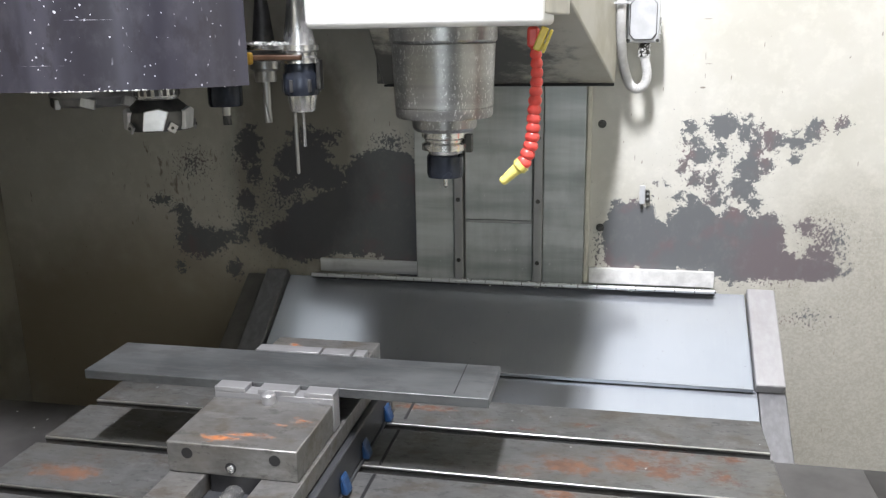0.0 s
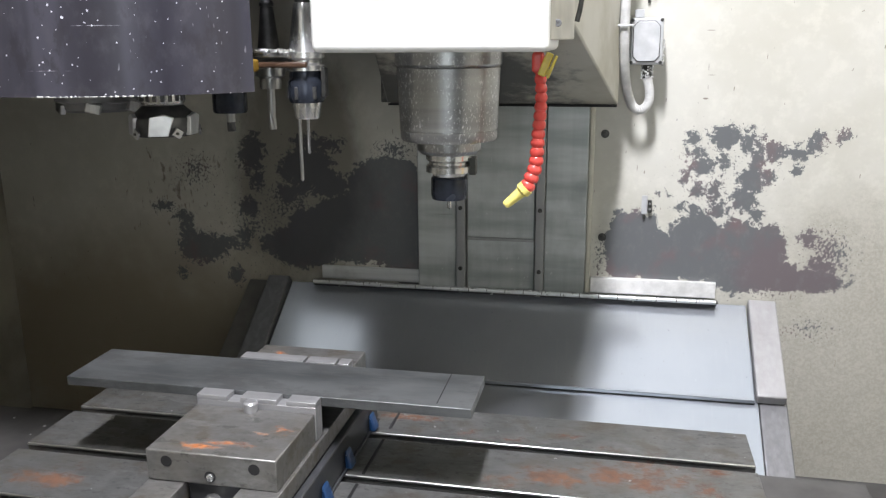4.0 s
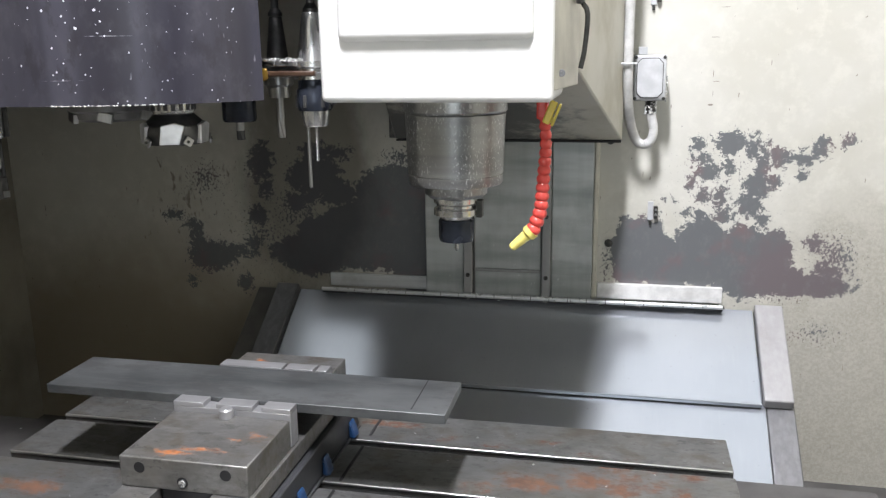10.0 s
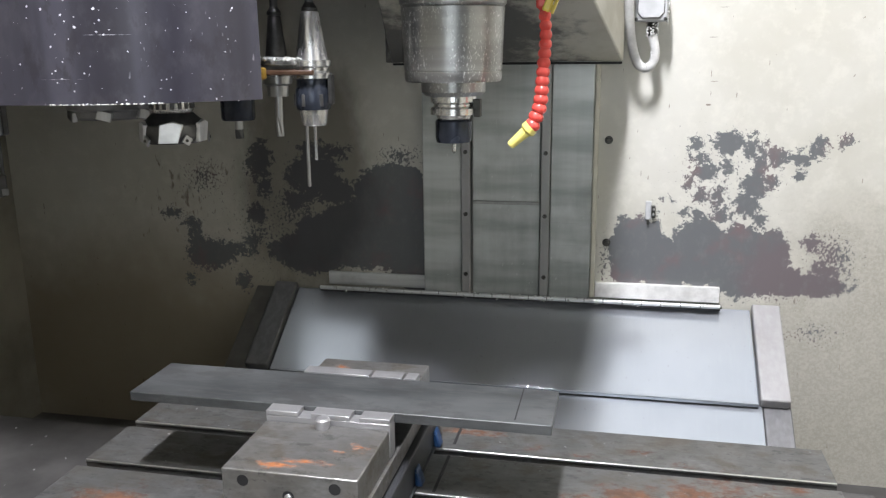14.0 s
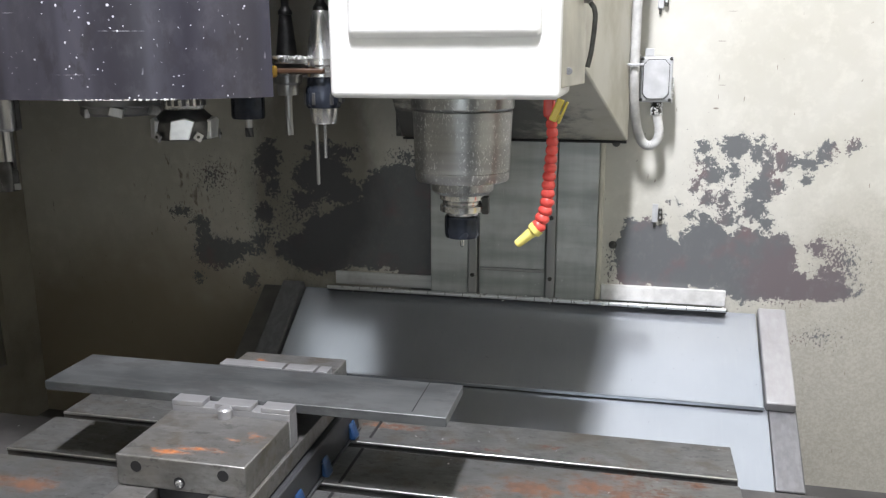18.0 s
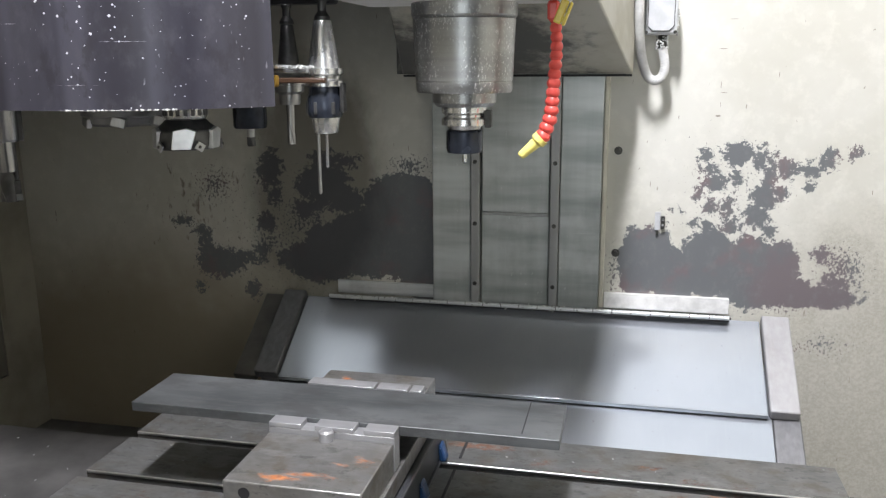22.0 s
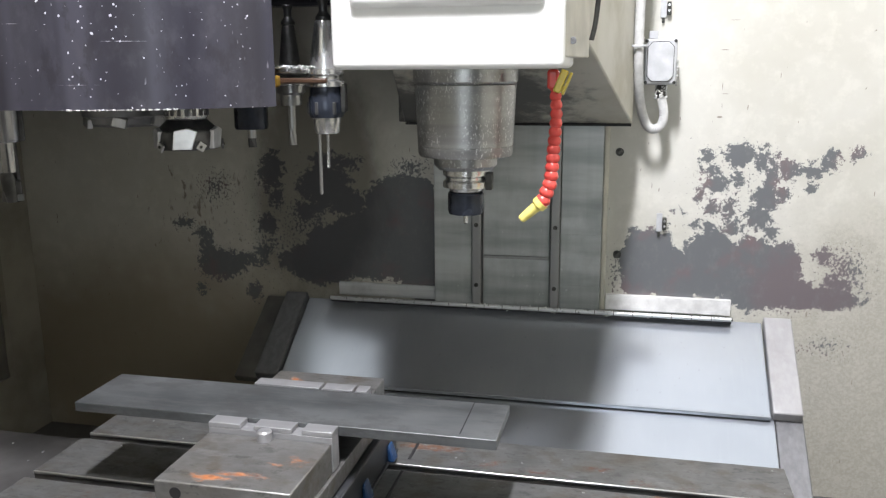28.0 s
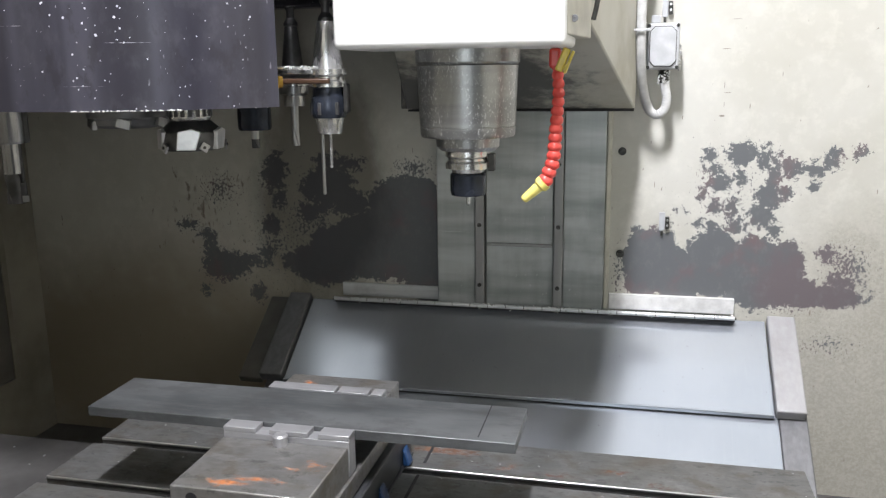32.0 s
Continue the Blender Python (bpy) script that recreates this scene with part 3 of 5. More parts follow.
def curve_points(knots, count):
    """Points at even steps of a smooth curve through the knots."""
    k = [Vector(p) for p in knots]
    k = [2 * k[0] - k[1]] + k + [2 * k[-1] - k[-2]]
    out = []
    for i in range(1, len(k) - 2):
        for j in range(20):
            t = j / 20
            a, b, c, d = k[i - 1], k[i], k[i + 1], k[i + 2]
            out.append(0.5 * (2 * b + (c - a) * t + (2 * a - 5 * b + 4 * c - d) * t * t + (3 * b - a - 3 * c + d) * t ** 3))
    out.append(k[-2])
    lengths = [0.0]
    for a, b in zip(out, out[1:]):
        lengths.append(lengths[-1] + (b - a).length)
    even = []
    for i in range(count):
        want = lengths[-1] * i / (count - 1)
        j = max(1, next((n for n, v in enumerate(lengths) if v >= want), len(out) - 1))
        f = (want - lengths[j - 1]) / max(1e-9, lengths[j] - lengths[j - 1])
        even.append(out[j - 1].lerp(out[j], f))
    return even


def prism(outline, y0, y1, bevel=0.0):
    """An outline in (x, z) drawn out from y0 to y1."""
    bm = bmesh.new()
    a = [bm.verts.new((x, y0, z)) for x, z in outline]
    b = [bm.verts.new((x, y1, z)) for x, z in outline]
    bm.faces.new(a)
    bm.faces.new(b[::-1])
    for i in range(len(a)):
        j = (i + 1) % len(a)
        bm.faces.new((a[i], b[i], b[j], a[j]))
    bmesh.ops.recalc_face_normals(bm, faces=bm.faces)
    if bevel:
        rounded = set(bmesh.ops.bevel(bm, geom=bm.edges[:], offset=bevel, segments=2, affect="EDGES", profile=0.5)["faces"])
        for f in bm.faces:
            f.smooth = f in rounded
    return bm


def bolt_head(x, y, z, r, depth, axis="y", bm=None):
    """A socket screw's head; axis: where its hole looks (y: to the front)."""
    turn = {"y": pose(0, 0, 0, 90), "z": Matrix()}[axis]
    return lathe([(0, 0), (r, 0), (r, depth * 0.8), (r * 0.85, depth), (r * 0.5, depth), (r * 0.45, depth * 0.35), (0, depth * 0.35)], (x, y, z), 16, turn, bm)

# ------------------------------------------------------------------ enclosure
YW = 0.776  # face of the back wall
FLOOR = -0.329

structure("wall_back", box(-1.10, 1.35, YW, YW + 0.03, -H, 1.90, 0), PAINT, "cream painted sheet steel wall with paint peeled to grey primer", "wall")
structure("wall_left", box(-1.10, -1.056, -1.0, YW, -H, 1.90, 0), SIDE_WALL, "cream painted steel side wall, darkened in colour for shade", "wall")
structure("wall_right", box(1.30, 1.35, -1.0, YW, -H, 1.90, 0), CREAM, "cream painted steel side wall of the enclosure", "wall")
structure("ceiling", box(-8, 8, -8, 8, 6.20, 6.25, 0), CREAM, "pale workshop ceiling", "ceiling")
# Unseen leaf, added to keep front light off the left wall.
structure("front_blocker", box(-1.10, -0.02, -0.80, -0.765, -H, 1.50, 0), CREAM, "unseen cream leaf added to block front light at the left", "wall")
structure("floor", box(-1.056, 1.30, -1.0, YW, FLOOR - 0.05, FLOOR, 0), PAN, "oily grey steel chip pan", "floor")
structure("ground", box(-30, 30, -30, 30, -H - 0.05, -H, 0), plain("workshop_concrete", (0.30, 0.30, 0.29), 0.7, 0, 0.1, 4), "grey workshop concrete floor", "ground")


def side_panel():
    t = thing("side_panel", (-1.056, 0.45, -0.164), "dull dark grey steel panel on the side wall", "panel")
    part("plate", box(-1.056, -1.040, 0.20, 0.654, -0.164, 0.75, 0.007), DULL_PANEL, t)
    # a paler strip draws the panel's lit edge
    part("rim", box(-1.0395, -1.0365, 0.636, 0.652, -0.160, 0.746, 0.001), SIDE_WALL, t, "pale strip drawn for the lit edge")


side_panel()


def machine_lamp():
    """The work lamp that hangs from the header over the doorway."""
    at = look((0.15, -0.66, 2.02), (0.25, 0.36, 0.0)) @ Matrix.Translation((0, 0, 0.004))
    t = thing("machine_lamp", (0.15, -0.66, 2.02), "white metal work lamp hanging from the doorway header", "lamp")

    def turned(bm):
        bmesh.ops.transform(bm, matrix=at, verts=bm.verts)
        return bm

    part("housing", turned(box(-0.085, 0.085, -0.240, 0.240, 0.014, 0.075, 0.012, 3)), WHITE, t)
    part("lens", turned(box(-0.065, 0.065, -0.220, 0.220, 0.004, 0.0135, 0.002)), LAMP, t, "glowing lamp lens")
    part("arm", tube([(0.147, -0.700, 2.085), (0.140, -0.74, 2.125), (0.140, -0.782, 2.160)], 0.011, 14), GREY_BOX, t, "grey bent lamp arm")


machine_lamp()
structure("header", box(-1.10, 1.35, -0.800, -0.765, 2.10, 2.22, 0.003), CREAM, "cream painted header over the machine doorway", "header")
for x0, x1 in ((-1.10, -1.04), (1.29, 1.35)):
    structure("post", box(x0, x1, -0.800, -0.765, 1.90, 2.10, 0.002), CREAM, "cream painted post of the machine doorway", "post")


# Unseen glowing panel, added for the cover's bright reflections and soft top light.
def overhead_glow():
    t = thing("overhead_glow", (0.40, 0.6, 5.2), "wide glowing panel added unseen overhead", "skylight")
    part("frame", box(-2.45, 2.55, -0.85, 2.35, 5.215, 6.198, 0.002), GREY_BOX, t)
    part("diffuser", box(-2.40, 2.50, -0.80, 2.30, 5.20, 5.2145, 0.001), PANEL, t, "glowing sheet of the added panel")


overhead_glow()

# ------------------------------------------------------------------ column covers
def column_cover():
    t = thing("column_cover", (0.09, 0.776, 0.04), "ground steel way cover on the machine column", "machine cover")
    part("side_panel", box(-0.076, 0.003, 0.752, 0.775, 0.036, 1.30, 0.002), COLUMN, t)
    part("side_panel", box(0.182, 0.262, 0.752, 0.775, 0.036, 1.30, 0.002), COLUMN, t)
    part("lower_panel", box(0.026, 0.161, 0.757, 0.775, 0.036, 0.70, 0.001), COLUMN, t)
    for x in (0.003, 0.162):
        rail = part("rail", box(x + 0.001, x + 0.019, 0.747, 0.775, 0.038, 1.30, 0.002), RAIL, t, "dark steel guide strip")
        for z in (0.082, 0.207, 0.332, 0.457, 0.582):
            part("screw", bolt_head(x + 0.010, 0.747, z, 0.0042, 0.003), BOLT, rail)
    part("edge_trim", box(0.263, 0.272, 0.760, 0.775, 0.040, 1.30, 0.002), CREAM, t, "cream painted edge strip")
    for x, z, b in ((0.182, 0.192, 0.0015), (0.182, 0.147, 0.0012), (0.182, 0.112, 0.0012), (0.182, 0.088, 0.0012)):
        part("seam", box(x + 0.001, 0.261, 0.7514, 0.753, z, z + b, 0.0004), COLUMN, t)
    part("seam", box(-0.075, 0.002, 0.7514, 0.753, 0.190, 0.1915, 0.0004), COLUMN, t)


column_cover()
SLIDE = thing("sliding_cover", (0.093, 0.752, 0.167), "ground steel sliding panel of the column way cover", "machine cover")
part("panel", box(0.027, 0.160, 0.7535, 0.7560, 0.167, 1.05, 0.0008), COLUMN, SLIDE)
part("lip", box(0.027, 0.160, 0.7515, 0.7560, 0.160, 0.1665, 0.001), RAIL, SLIDE)


def wall_bolts():
    for x, z in ((0.291, 0.356), (0.293, 0.152), (0.292, 0.56)):
        t = thing("wall_bolt", (x, YW, z), "rusty dark bolt head in the cream wall", "bolt", "wall bolts")
        part("washer", lathe([(0, 0), (0.008, 0), (0.008, 0.0015), (0, 0.0015)], (x, YW, z), 18, pose(0, 0, 0, 90)), BOLT, t)
        part("head", lathe([(0, 0.0015), (0.0058, 0.0015), (0.0058, 0.006), (0.004, 0.0075), (0, 0.0075)], (x, YW, z), 6, pose(0, 0, 0, 90)), BOLT, t)


wall_bolts()


def wall_clips():
    for x, z in ((0.375, 0.220), (0.3645, 0.6245)):
        t = thing("wall_clip", (x, YW, z - 0.018), "small steel limit switch clip on the wall", "clip", "wall clips")
        part("plate", box(x - 0.009, x + 0.002, YW - 0.004, YW, z - 0.018, z + 0.018, 0.001), GREY_BOX, t)
        part("block", box(x + 0.0025, x + 0.010, YW - 0.012, YW, z - 0.014, z + 0.010, 0.0012), BOLT, t)
        part("screw", bolt_head(x + 0.006, YW - 0.012, z + 0.004, 0.0026, 0.002), CHROME, t)
        part("screw", bolt_head(x + 0.006, YW - 0.012, z - 0.006, 0.0026, 0.002), CHROME, t)
        part("stem", box(x - 0.006, x - 0.001, YW - 0.006, YW, z - 0.028, z - 0.0185, 0.0008), BOLT, t)


wall_clips()

# ------------------------------------------------------------------ slanted way cover
SLANT = radians(34.0)


def on_slant(bm, y=0.770, z=0.033):
    """Lays a body built in (x, down the slope, off the slope) on the slanted cover's plane."""
    m = Matrix.Translation((0, y, z)) @ Matrix.Rotation(SLANT, 4, "X") @ Matrix.Diagonal((1, -1, 1, 1))
    bmesh.ops.transform(bm, matrix=m, verts=bm.verts)
    bmesh.ops.reverse_faces(bm, faces=bm.faces)
    return bm


def hinge():
    t = thing("piano_hinge", (0.105, 0.770, 0.036), "long bright steel piano hinge along the wall", "hinge")
    part("wall_leaf", box(-0.292, -0.077, 0.768, 0.7755, 0.040, 0.068, 0.001), KNUCKLE, t)
    part("wall_leaf", box(0.274, 0.514, 0.764, 0.7755, 0.040, 0.071, 0.001), LEAF, t, "white-worn hinge leaf")
    n = 22
    for i in range(n):
        x0 = -0.303 + 0.818 * i / n
        knuckle = lathe([(0, 0), (0.0042, 0), (0.0042, 0.818 / n - 0.0014), (0, 0.818 / n - 0.0014)], (x0, 0.7432, 0.0388), 14, pose(0, 0, 0, 0, 90))
        part("knuckle", knuckle, KNUCKLE, t)
    part("pin", lathe([(0, 0), (0.003, 0), (0.003, 0.822), (0, 0.822)], (-0.305, 0.7432, 0.0388), 10, pose(0, 0, 0, 0, 90)), BOLT, t)
    # a black strip draws the shade between leaf and knuckles
    part("shadow_gap", box(-0.300, 0.512, 0.7480, 0.7520, 0.0350, 0.0398, 0.0004), BLACK, t, "black strip drawn for the shade behind the knuckles")
    rnd = random.Random(17)
    bm = bmesh.new()
    for i in range(130):
        x = rnd.choice((rnd.uniform(-0.29, -0.08), rnd.uniform(0.0, 0.29), rnd.uniform(0.0, 0.29), rnd.uniform(0.27, 0.51)))
        s = 0.0006 + 0.0012 * rnd.random() ** 2
        chip = box(-s * 1.4, s * 1.4, -s * 0.7, s * 0.7, -s * 0.6, s * 0.6, 0)
        spot = (x, rnd.uniform(0.7385, 0.7440), rnd.uniform(0.0415, 0.0442)) if i % 3 else (x, 0.7370, rnd.uniform(0.034, 0.039))
        bmesh.ops.transform(chip, matrix=pose(*spot, rnd.uniform(-40, 40), rnd.uniform(-40, 40), rnd.uniform(0, 180)), verts=chip.verts)
        joined(bm, chip)
    tagged(part("hinge_swarf", bm, SWARF, t, "bright swarf caught on the hinge"), kind="stuff")
    part("base_strip", box(-0.303, 0.515, 0.745, 0.7745, 0.030, 0.0345, 0.001), IRON_DARK, t)


hinge()


def slanted_cover():
    t = thing("slanted_cover", (0.105, 0.60, -0.09), "bright sheet steel chip cover sloping down from the wall", "machine cover")
    part("plate", on_slant(box(-0.360, 0.572, 0.006, 0.218, -0.003, 0.000, 0.0008)), PLATE, t)
    part("lip", on_slant(box(-0.360, 0.573, 0.2185, 0.2225, -0.008, 0.0025, 0.0012)), PLATE, t, "folded bright edge")
    # a black strip draws the shade under the folded lip
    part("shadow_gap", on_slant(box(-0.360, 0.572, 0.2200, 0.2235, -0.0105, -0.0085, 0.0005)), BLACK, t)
    part("side_channel", on_slant(box(0.575, 0.626, 0.0, 0.219, -0.012, 0.012, 0.003)), PLATE_SIDE, t, "pale dull steel side channel")
    # left channel and skirt take darker colours in place of the shade there
    part("side_channel", on_slant(box(-0.412, -0.363, 0.0, 0.219, -0.012, 0.012, 0.003)), PLATE_LOW, t, "side channel darkened in colour for shade")
    part("side_skirt", on_slant(box(-0.462, -0.4125, 0.0, 0.219, -0.024, -0.006, 0.003)), SKIRT, t, "side skirt darkened in colour for shade")


slanted_cover()
TIER = thing("lower_slanted_cover", (0.105, 0.45, -0.18), "bright lower tier of the sloping sheet steel chip cover", "machine cover")
part("plate", on_slant(box(-0.352, 0.580, 0.10, 0.42, -0.0150, -0.0115, 0.0008)), PLATE, TIER)
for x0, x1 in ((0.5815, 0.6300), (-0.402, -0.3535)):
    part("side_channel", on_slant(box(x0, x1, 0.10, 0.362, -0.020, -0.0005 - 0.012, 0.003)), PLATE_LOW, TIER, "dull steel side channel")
BASE_TIER = thing("bottom_slanted_cover", (0.105, 0.30, FLOOR), "dull bottom tier of the sloping chip cover", "machine cover")
part("plate", on_slant(box(-0.345, 0.585, 0.20, 0.62, -0.0275, -0.024, 0.0008)), PLATE_SIDE, BASE_TIER)

# ------------------------------------------------------------------ machine table
TABLE_T = thing("machine_table", (0.0415, 0.0, -0.12), "ground cast iron milling table with rust stains and slots", "machine table")
TX0, TX1 = -0.444, 0.527
STRIPS = ((0.178, 0.269), (0.058, 0.160), (-0.065, 0.040), (-0.187, -0.083), (-0.290, -0.205))
for y0, y1 in STRIPS:
    strip = part("table_strip", box(TX0, TX1, y0, y1, -0.022, 0.0, 0.0012), TABLE, TABLE_T)
for y0, y1 in STRIPS[:4]:
    # pale strips put the chamfer's highlight into the edge colour
    part("slot_edge", box(TX0 + 0.001, TX1 - 0.001, y0 - 0.0022, y0 + 0.0010, -0.0035, 0.0004, 0.0012), TABLE_EDGE, TABLE_T, "bright slot edge with its highlight in the colour")
    part("slot_bed", box(TX0 + 0.004, TX1 - 0.004, y0 - 0.032, y0 + 0.014, -0.045, -0.034, 0), IRON_DARK, TABLE_T)
part("body", box(TX0 + 0.004, TX1 - 0.004, -0.288, 0.267, -0.120, -0.046, 0.003), IRON_DARK, TABLE_T)
part("back_web", box(TX0 + 0.004, TX1 - 0.004, 0.20, 0.267, -0.046, -0.022, 0), IRON_DARK, TABLE_T)
for a, b in ((0.192, 0.262), (0.062, 0.158), (-0.063, 0.037)):
    part("scribed_groove", box(0.0345, 0.0385, a, b, -0.001, 0.0012, 0.0005), BLACK, TABLE_T, "dark groove across the strip")

rnd = random.Random(8)
bm = bmesh.new()
for i in range(60):
    y0, y1 = STRIPS[rnd.choice((0, 0, 1, 1, 2))]
    s = 0.0003 + 0.0007 * rnd.random() ** 2
    chip = box(-s * 1.5, s * 1.5, -s * 0.6, s * 0.6, -s * 0.5, s * 0.5, 0)
    bmesh.ops.transform(chip, matrix=pose(rnd.uniform(TX0 + 0.01, TX1 - 0.01), rnd.uniform(y0 + 0.004, y1 - 0.004), s * 0.5, 0, 0, rnd.uniform(0, 180)), verts=chip.verts)
    joined(bm, chip)
tagged(part("table_swarf", bm, SWARF, TABLE_T, "tiny bright chips on the table"), kind="stuff")

SADDLE = thing("saddle", (0.04, 0.0, FLOOR), "dark oily cast saddle under the table", "saddle")
part("casting", box(-0.30, 0.38, -0.26, 0.24, FLOOR, -0.121, 0.01), IRON_DARK, SADDLE)
for x0, x1, y0, y1 in ((-1.048, -0.3005, -0.62, 0.420), (0.3805, 0.714, -0.62, 0.420), (-0.300, 0.380, 0.2405, 0.420)):
    part("way_cover", box(x0, x1, y0, y1, -0.1460, -0.1400, 0.0015), PAN, SADDLE, "scuffed grey sheet steel way cover")
rnd = random.Random(29)
bm = bmesh.new()
for i in range(46):
    right = i % 2
    x, y = (rnd.uniform(0.50, 0.70) if right else rnd.uniform(-0.98, -0.50)), rnd.uniform(0.02, 0.40)
    s = 0.0006 + 0.0011 * rnd.random() ** 2
    chip = box(-s * 1.6, s * 1.6, -s * 0.6, s * 0.6, -s * 0.5, s * 0.5, 0)
    bmesh.ops.transform(chip, matrix=pose(x, y, -0.1400 + s * 0.5, 0, 0, rnd.uniform(0, 180)), verts=chip.verts)
    joined(bm, chip)
tagged(part("cover_swarf", bm, SWARF, SADDLE, "bright chips on the way cover"), kind="stuff")


# ------------------------------------------------------------------ vise and flat bar
def build_vise():
    t = thing("machine_vise", (-0.075, 0.05, 0.0), "ground steel machine vise with rust spots clamped on the table", "vise")
    # bed with two slideways
    part("bed", box(-0.150, 0.000, -0.250, 0.215, 0.004, 0.050, 0.002), VISE_BODY, t, "dark blue-grey cast vise bed")
    for x0, x1 in ((-0.150, -0.107), (-0.043, 0.004)):
        part("slideway", box(x0, x1, -0.250, 0.150, 0.0505, 0.0725, 0.0012), VISE, t)
    part("foot", box(-0.165, 0.015, -0.245, 0.215, 0.0002, 0.0038, 0.001), VISE_BODY, t)
    # blue painted ribs along the side
    for y in (0.178, 0.072, -0.015, -0.10):
        part("rib", prism([(0.0125, 0.004), (0.023, 0.004), (0.0205, 0.012), (0.016, 0.026), (0.0125, 0.028)], y - 0.010, y + 0.010, 0.003), BLUE, t, "blue painted side rib")
    part("side_apron", box(0.0006, 0.012, -0.245, 0.215, 0.004, 0.048, 0.002), VISE_BODY, t)
    # sliding jaw in front
    jaw = part("sliding_jaw", box(-0.150, 0.000, -0.117, -0.0005, 0.073, 0.109, 0.0016), VISE, t, "ground steel sliding jaw with an orange rust streak")
    # flush black discs stand in for the dark of the bolt holes
    for x, z in ((-0.126, 0.097), (-0.076, 0.0835), (-0.025, 0.097)):
        part("bolt_hole", lathe([(0, -0.0006), (0.0060, -0.0006), (0.0064, 0.0004), (0, 0.0004)], (x, -0.1172, z), 20, pose(0, 0, 0, 90)), BLACK, jaw)
    part("screw", lathe([(0, 0), (0.0046, 0), (0.0042, 0.0016), (0.0024, 0.0026), (0, 0.0026)], (-0.076, -0.1176, 0.0825), 14, pose(0, 0, 0, 90)), CHROME, jaw)
    # jaw plates with notches in their tops
    plate = part("jaw_plate", box(-0.150, 0.001, 0.0, 0.0205, 0.0735, 0.1155, 0.0008), JAW, t, "bright hardened jaw plate")
    for x0, x1 in ((-0.150, -0.1105), (-0.0940, -0.0475), (-0.0355, 0.001)):
        part("tooth", box(x0, x1, 0.0, 0.0205, 0.1158, 0.1215, 0.0006), JAW, plate)
    part("stop_pin", lathe([(0, 0), (0.0085, 0), (0.0085, 0.0100), (0.0065, 0.0122), (0, 0.0122)], (-0.077, -0.0075, 0.1092), 18), JAW, t, "bright round stop pin")
    # fixed jaw behind
    part("fixed_jaw", box(-0.150, 0.000, 0.1445, 0.205, 0.0505, 0.109, 0.0016), VISE, t)
    back = part("jaw_plate", box(-0.151, 0.001, 0.1235, 0.1440, 0.0735, 0.1155, 0.0008), JAW, t, "bright hardened jaw plate")
    for x0, x1 in ((-0.151, -0.062), (-0.058, -0.018), (-0.014, 0.001)):
        part("tooth", box(x0, x1, 0.1236, 0.1440, 0.1158, 0.1213, 0.0006), JAW, back)
    part("nut_block", box(-0.106, -0.044, -0.112, 0.10, 0.046, 0.0725, 0.003), IRON_DARK, t)
    part("screw", tube([(-0.076, -0.26, 0.050), (-0.076, -0.1125, 0.050)], 0.0115, 20), CHROME, t, "bright vise screw")
    return t


VISE_T = build_vise()
BAR_T = thing("flat_bar", (-0.079, 0.072, 0.1085), "long grey flat steel bar clamped in the vise jaws", "steel bar")
part("bar", box(-0.3415, 0.1830, 0.0215, 0.1210, 0.1085, 0.1205, 0.0009), BAR, BAR_T)
part("scribed_line", box(0.1395, 0.1410, 0.030, 0.1205, 0.1195, 0.12075, 0.0002), BLACK, BAR_T, "dark scribed line")

# ------------------------------------------------------------------ spindle head
SX, SY = 0.089, 0.256
HEAD = thing("spindle_head", (SX, SY, 0.338), "white enamelled milling head with a wet steel spindle", "machine head")


